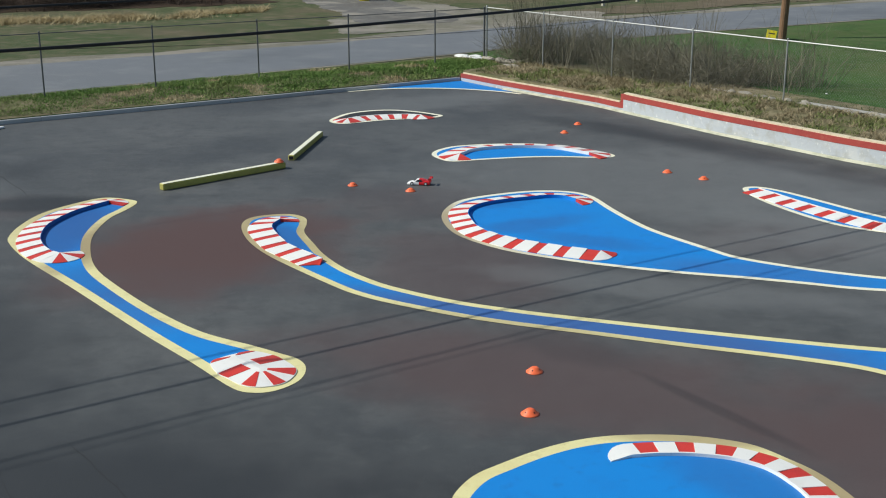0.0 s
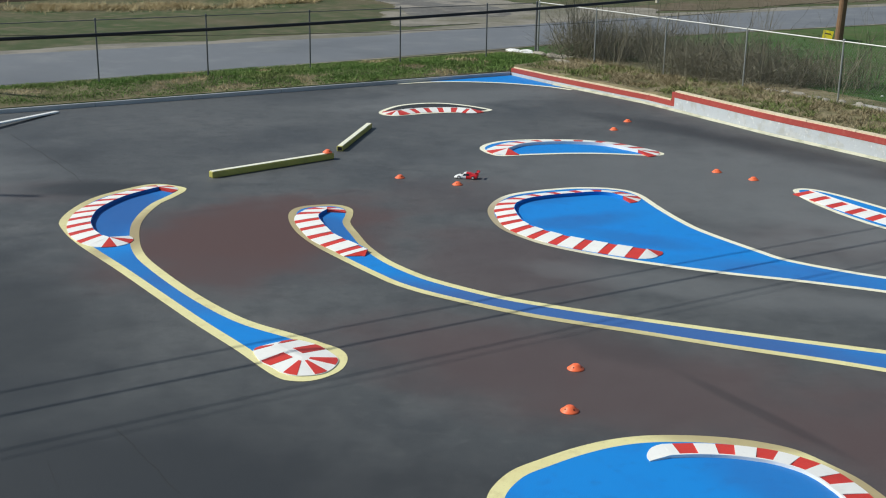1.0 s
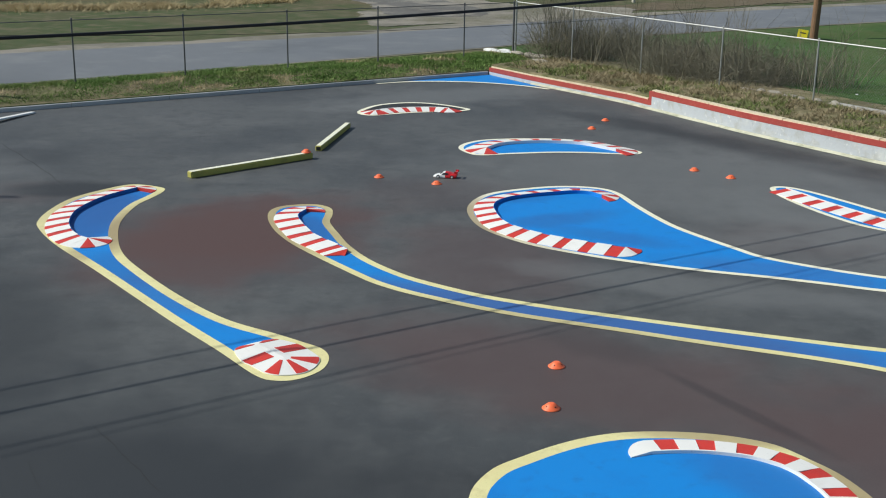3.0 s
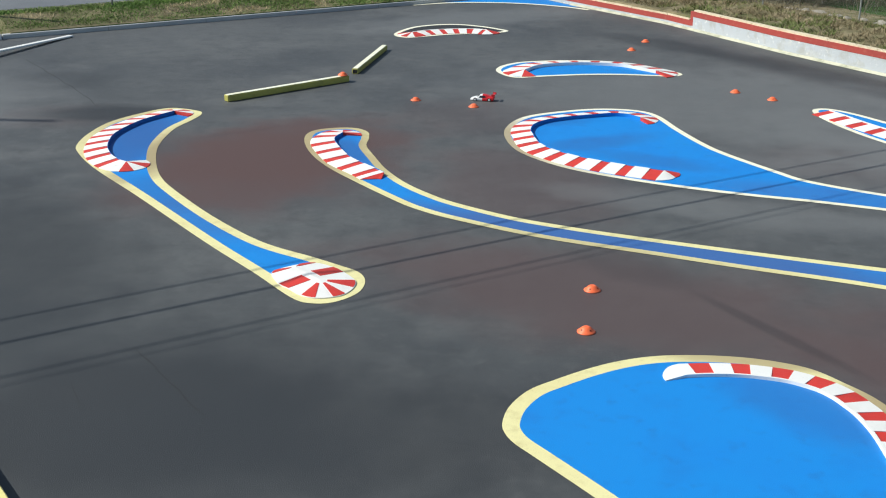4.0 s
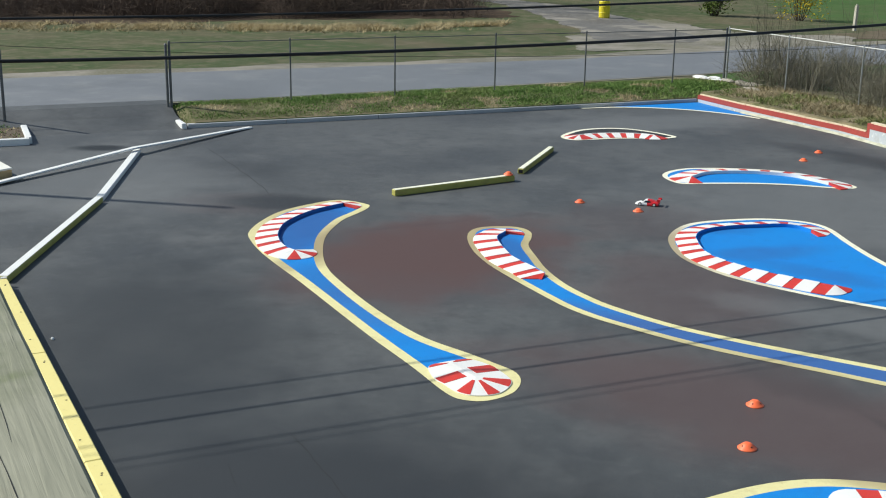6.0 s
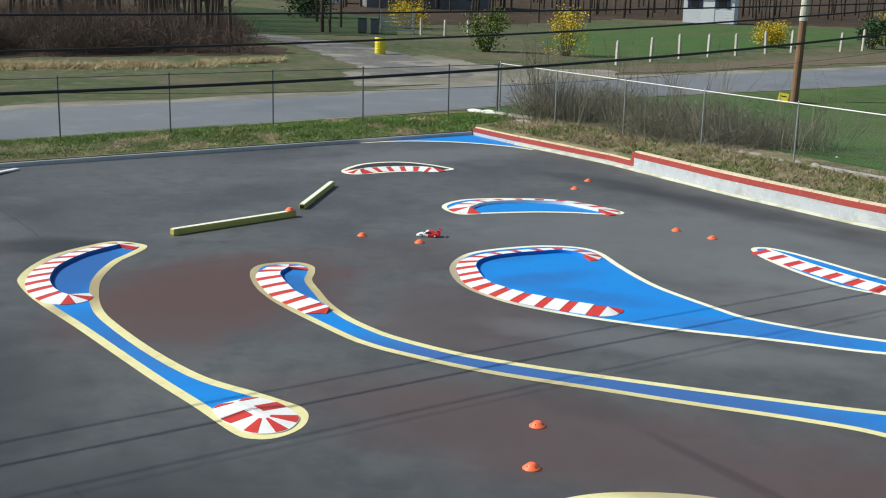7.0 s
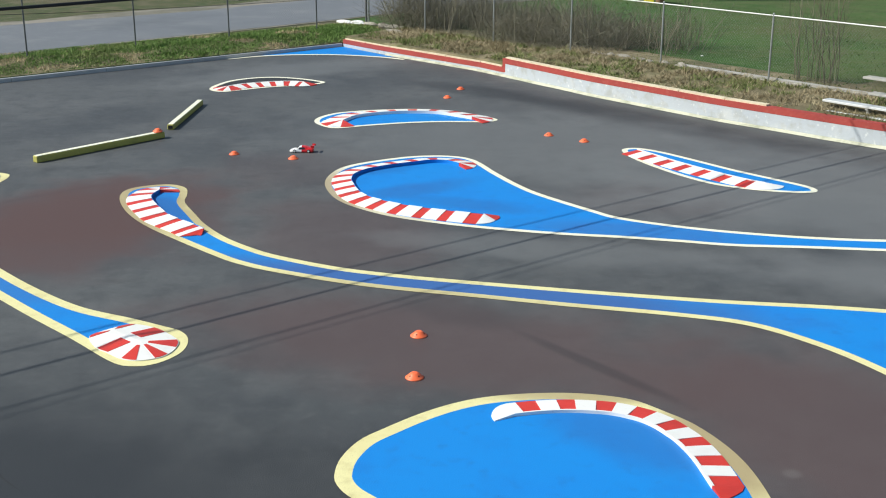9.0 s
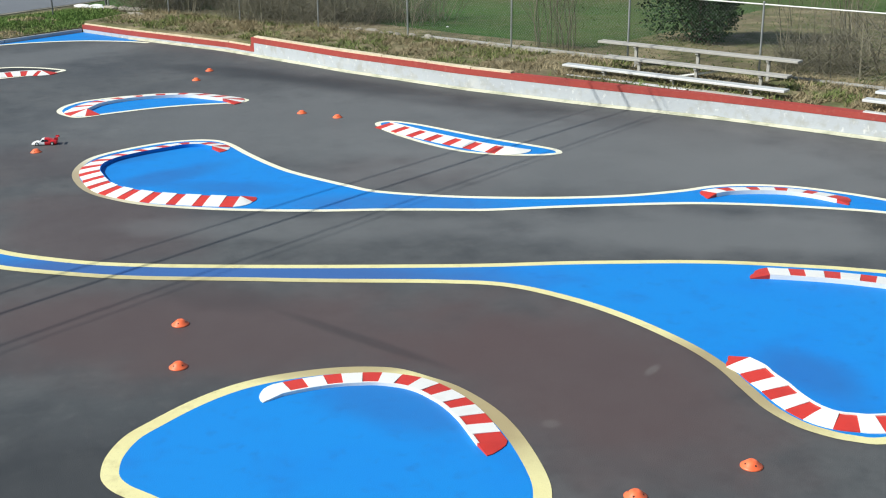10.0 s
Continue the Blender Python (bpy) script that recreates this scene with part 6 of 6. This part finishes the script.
def barrel():
    ob = empty("barrel", pose(-4.28, 64.0, 0.35))
    bm = bmesh.new()
    prof = [(0.26, 0), (0.29, 0.03), (0.29, 0.26), (0.305, 0.28), (0.29, 0.3), (0.29, 0.58), (0.305, 0.6), (0.29, 0.62), (0.29, 0.85), (0.27, 0.88)]
    n = 20
    rings = [[bm.verts.new((r * math.cos(k * 2 * math.pi / n), r * math.sin(k * 2 * math.pi / n), z)) for k in range(n)] for r, z in prof]
    for a, b in zip(rings, rings[1:]):
        for k in range(n):
            bm.faces.new((a[k], a[(k + 1) % n], b[(k + 1) % n], b[k]))
    bm.faces.new(rings[-1])
    part("drum", bm, BARREL, ob)
    bm = bmesh.new()
    tube(bm, (0, 0, 0.88), (0, 0, 0.9), 0.25, 0.24, 20)
    part("lid", bm, DARK, ob, "dark lid")
    tagged(ob, "yellow barrel standing beside the gravel drive", "barrel")


barrel()


def yard_sign():
    ob = empty("yard_sign", pose(12.1, 44.3, 0.32, 0, 0, -18) @ Matrix.Scale(0.7, 4))
    bm = bmesh.new()
    box(bm, -0.26, 0.26, -0.012, 0.012, 0.02, 0.5, pose(0, 0, 0, -12, 8, 0), bevel=0.004)
    part("board", bm, BARREL, ob)
    bm = bmesh.new()
    box(bm, -0.15, 0.15, -0.018, -0.0125, 0.3, 0.36, pose(0, 0, 0, -12, 8, 0))
    part("bar", bm, DARK, ob, "dark unreadable bar")
    tagged(ob, "small yellow sign leaning on the utility pole's foot", "sign")


yard_sign()


def gate_far():
    """A small slatted gate and dark bins at the end of the drive."""
    ob = empty("slatted_gate", pose(-5.6, 84.5, 0.35, 0, 0, 10))
    for k in range(6):
        bm = bmesh.new()
        box(bm, 0, 2.3, -0.02, 0.02, 0.15 + k * 0.24, 0.28 + k * 0.24)
        part("slat", bm, POSTWOOD, ob)
    for x in (0, 2.3):
        bm = bmesh.new()
        box(bm, x - 0.07, x + 0.07, -0.06, 0.06, -0.1, 1.7)
        part("post", bm, POSTWOOD, ob)
    tagged(ob, "weathered slatted timber gate at the drive's end", "gate")
    for x, y in ((-6.0, 83.5), (-6.9, 84.2)):
        bm = bmesh.new()
        box(bm, -0.3, 0.3, -0.3, 0.3, 0, 1.0, bevel=0.04)
        box(bm, -0.33, 0.33, -0.36, 0.32, 1.0, 1.07, bevel=0.02)
        ob = part("wheelie_bin", bm, DARKSTEEL)
        ob.matrix_basis = pose(x, y, 0.38)
        tagged(ob, "dark dustbin beside the far drive", "dustbin")


gate_far()


# ---- left of the lot ----
def planter():
    ob = empty("planting_bed")
    c = [lot(21.6, 1.3), lot(18.85, 1.3), lot(18.85, -0.6), lot(21.6, -0.9)]
    p = bar_along("kerb", [c[0].xy, c[1].xy], 0.16, 0.15, WHITEPVC, "", "")
    p.parent = ob
    p = bar_along("kerb", [(c[1] + (c[2] - c[1]) * 0.05).xy, c[2].xy], 0.14, 0.15, WHITEPVC, "", "")
    p.parent = ob
    bm = bmesh.new()
    sheet(bm, [lot(22.5, 1.22).xy, lot(18.93, 1.22).xy, lot(18.93, -0.9).xy, lot(22.5, -1.1).xy], 0.11)
    part("soil", bm, SOIL, ob, "soil with dry leaves")
    tagged(ob, "small planting bed edged with white kerb", "planting bed")


planter()


def bed_litter():
    rnd = random.Random(12)
    tuft, leaf = [], []
    for _ in range(1500):
        a, b = rnd.uniform(18.98, 22.4), rnd.uniform(-0.85, 1.18)
        v = noise.noise((a * 2.2, b * 2.2, 3))
        (tuft if v > 0.08 else leaf).append(lot(a, b, 0.108))
    blades("bed_grass", tuft, GRASSBLADE, "ragged green grass in the planting bed", "grass", 14, 0.03, 0.1, 0.9, 0.014)
    blades("bed_dry_leaves", leaf[:500], DRYBLADE, "dry curled leaves on the bed's soil", "leaves", 15, 0.02, 0.05, 1.5, 0.03)


bed_litter()


def white_box():
    """A low box with one corner of its plan cut away."""
    ob = empty("low_ramp_box", pose(-13.4, 20.32, 0.0))
    plan = [Vector(p) for p in ((-0.85, -0.35), (0.17, -0.88), (0.64, 0.23), (-0.12, 0.92), (-0.5, 0.6))]

    def slab(name, scale, z0, z1, mat, label=""):
        bm = bmesh.new()
        low = [bm.verts.new((*(p * scale), z0)) for p in plan]
        top = [bm.verts.new((*(p * scale), z1)) for p in plan]
        bm.faces.new(low[::-1])
        bm.faces.new(top)
        for k in range(5):
            bm.faces.new((low[k], low[(k + 1) % 5], top[(k + 1) % 5], top[k]))
        bmesh.ops.bevel(bm, geom=list(bm.edges), offset=0.006, segments=1, affect="EDGES", profile=0.5)
        part(name, bm, mat, ob, label)
    slab("body", 0.985, 0.0, 0.19, BOXWOOD)
    slab("lid", 1.0, 0.191, 0.225, BOXWHITE, "bright white top board")
    tagged(ob, "low tan box with a white top", "box")


white_box()


def pebble(x, y, z, r, label):
    bm = bmesh.new()
    bmesh.ops.create_icosphere(bm, subdivisions=2, radius=r)
    for v in bm.verts:
        v.co *= 1 + 0.3 * noise.noise(v.co * 40)
    ob = part("litter_scrap", bm, WHITEPVC)
    ob.matrix_basis = pose(x, y, z)
    tagged(ob, label, "scrap")


pebble(9.57, 29.56, 0.46, 0.06, "white ball lying on the lawn")
pebble(-7.3, 12.3, 0.012, 0.022, "small white scrap on the asphalt")
pebble(-6.4, 10.2, 0.012, 0.016, "small white scrap on the asphalt")


# ---- the model car ----
def model_car():
    ob = empty("model_car", pose(-0.49, 21.52, 0.0, 0, 0, 172))
    red = material("red_car_shell", (0.6, 0.02, 0.025), 0.25, spots=[(20, 0.5, 0.7, (0.5, 0.02, 0.02), 0.5)])
    white = material("white_car_shell", (0.82, 0.82, 0.82), 0.25, spots=[(20, 0.55, 0.7, (0.7, 0.7, 0.7), 0.4)])
    # cross-sections from tail to nose: x, half width, sill, shoulder, roof height, roof half width
    secs = [(-0.215, 0.075, 0.03, 0.062, 0.066, 0.06), (-0.2, 0.09, 0.018, 0.068, 0.075, 0.07), (-0.14, 0.097, 0.014, 0.07, 0.09, 0.062), (-0.07, 0.092, 0.014, 0.065, 0.112, 0.055),
            (0.0, 0.09, 0.014, 0.06, 0.118, 0.053), (0.05, 0.09, 0.014, 0.058, 0.105, 0.055), (0.1, 0.094, 0.014, 0.06, 0.072, 0.062), (0.16, 0.096, 0.014, 0.055, 0.062, 0.066), (0.21, 0.08, 0.018, 0.038, 0.043, 0.06), (0.225, 0.06, 0.022, 0.03, 0.033, 0.045)]

    def shell(lo, hi, name, mat):
        bm = bmesh.new()
        rows = []
        for x, w, s, sh, rf, rw in secs[lo:hi]:
            rows.append([bm.verts.new(p) for p in ((x, -w, s), (x, -w * 1.02, (s + sh) / 2), (x, -w * 0.94, sh), (x, -rw, rf), (x, 0, rf + 0.004), (x, rw, rf), (x, w * 0.94, sh), (x, w * 1.02, (s + sh) / 2), (x, w, s))])
        for a, b in zip(rows, rows[1:]):
            for k in range(8):
                bm.faces.new((a[k], a[k + 1], b[k + 1], b[k]))
            bm.faces.new((a[8], a[0], b[0], b[8]))
        bm.faces.new(rows[0])
        bm.faces.new(rows[-1][::-1])
        part(name, bm, mat, ob)
    shell(0, 5, "rear_body", red)
    shell(4, 10, "front_body", white)
    bm = bmesh.new()
    vs = [bm.verts.new(p) for p in ((0.055, -0.05, 0.106), (0.055, 0.05, 0.106), (0.098, 0.058, 0.077), (0.098, -0.058, 0.077))]
    bm.faces.new(vs)
    r = bmesh.ops.extrude_face_region(bm, geom=bm.faces[:])
    bmesh.ops.translate(bm, verts=[v for v in r["geom"] if isinstance(v, bmesh.types.BMVert)], vec=(0.004, 0, 0.004))
    part("windscreen", bm, PANE, ob)
    for s in (-1, 1):
        bm = bmesh.new()
        vs = [bm.verts.new(p) for p in ((-0.06, s * 0.082, 0.072), (0.06, s * 0.082, 0.068), (0.035, s * 0.066, 0.1), (-0.05, s * 0.066, 0.1))]
        bm.faces.new(vs)
        r = bmesh.ops.extrude_face_region(bm, geom=bm.faces[:])
        bmesh.ops.translate(bm, verts=[v for v in r["geom"] if isinstance(v, bmesh.types.BMVert)], vec=(0, s * 0.005, 0.002))
        part("side_window", bm, PANE, ob)
    bm = bmesh.new()
    box(bm, -0.235, -0.185, -0.095, 0.095, 0.122, 0.128, bevel=0.002)
    for s in (-1, 1):
        box(bm, -0.24, -0.175, s * 0.095 - 0.002, s * 0.095 + 0.002, 0.1, 0.14)
        box(bm, -0.21, -0.195, s * 0.05 - 0.003, s * 0.05 + 0.003, 0.07, 0.123)
    part("rear_wing", bm, red, ob)
    for x in (-0.13, 0.13):
        for s in (-1, 1):
            bm = bmesh.new()
            tube(bm, (x, s * 0.066, 0.032), (x, s * 0.1, 0.032), 0.032, None, 16)
            w = part("wheel", bm, DARK, ob)
            bm = bmesh.new()
            tube(bm, (x, s * 0.1, 0.032), (x, s * 0.1025, 0.032), 0.019, None, 12)
            part("rim", bm, white, w)
    tagged(ob, "red and white radio-controlled model car on the asphalt", "model car")


model_car()
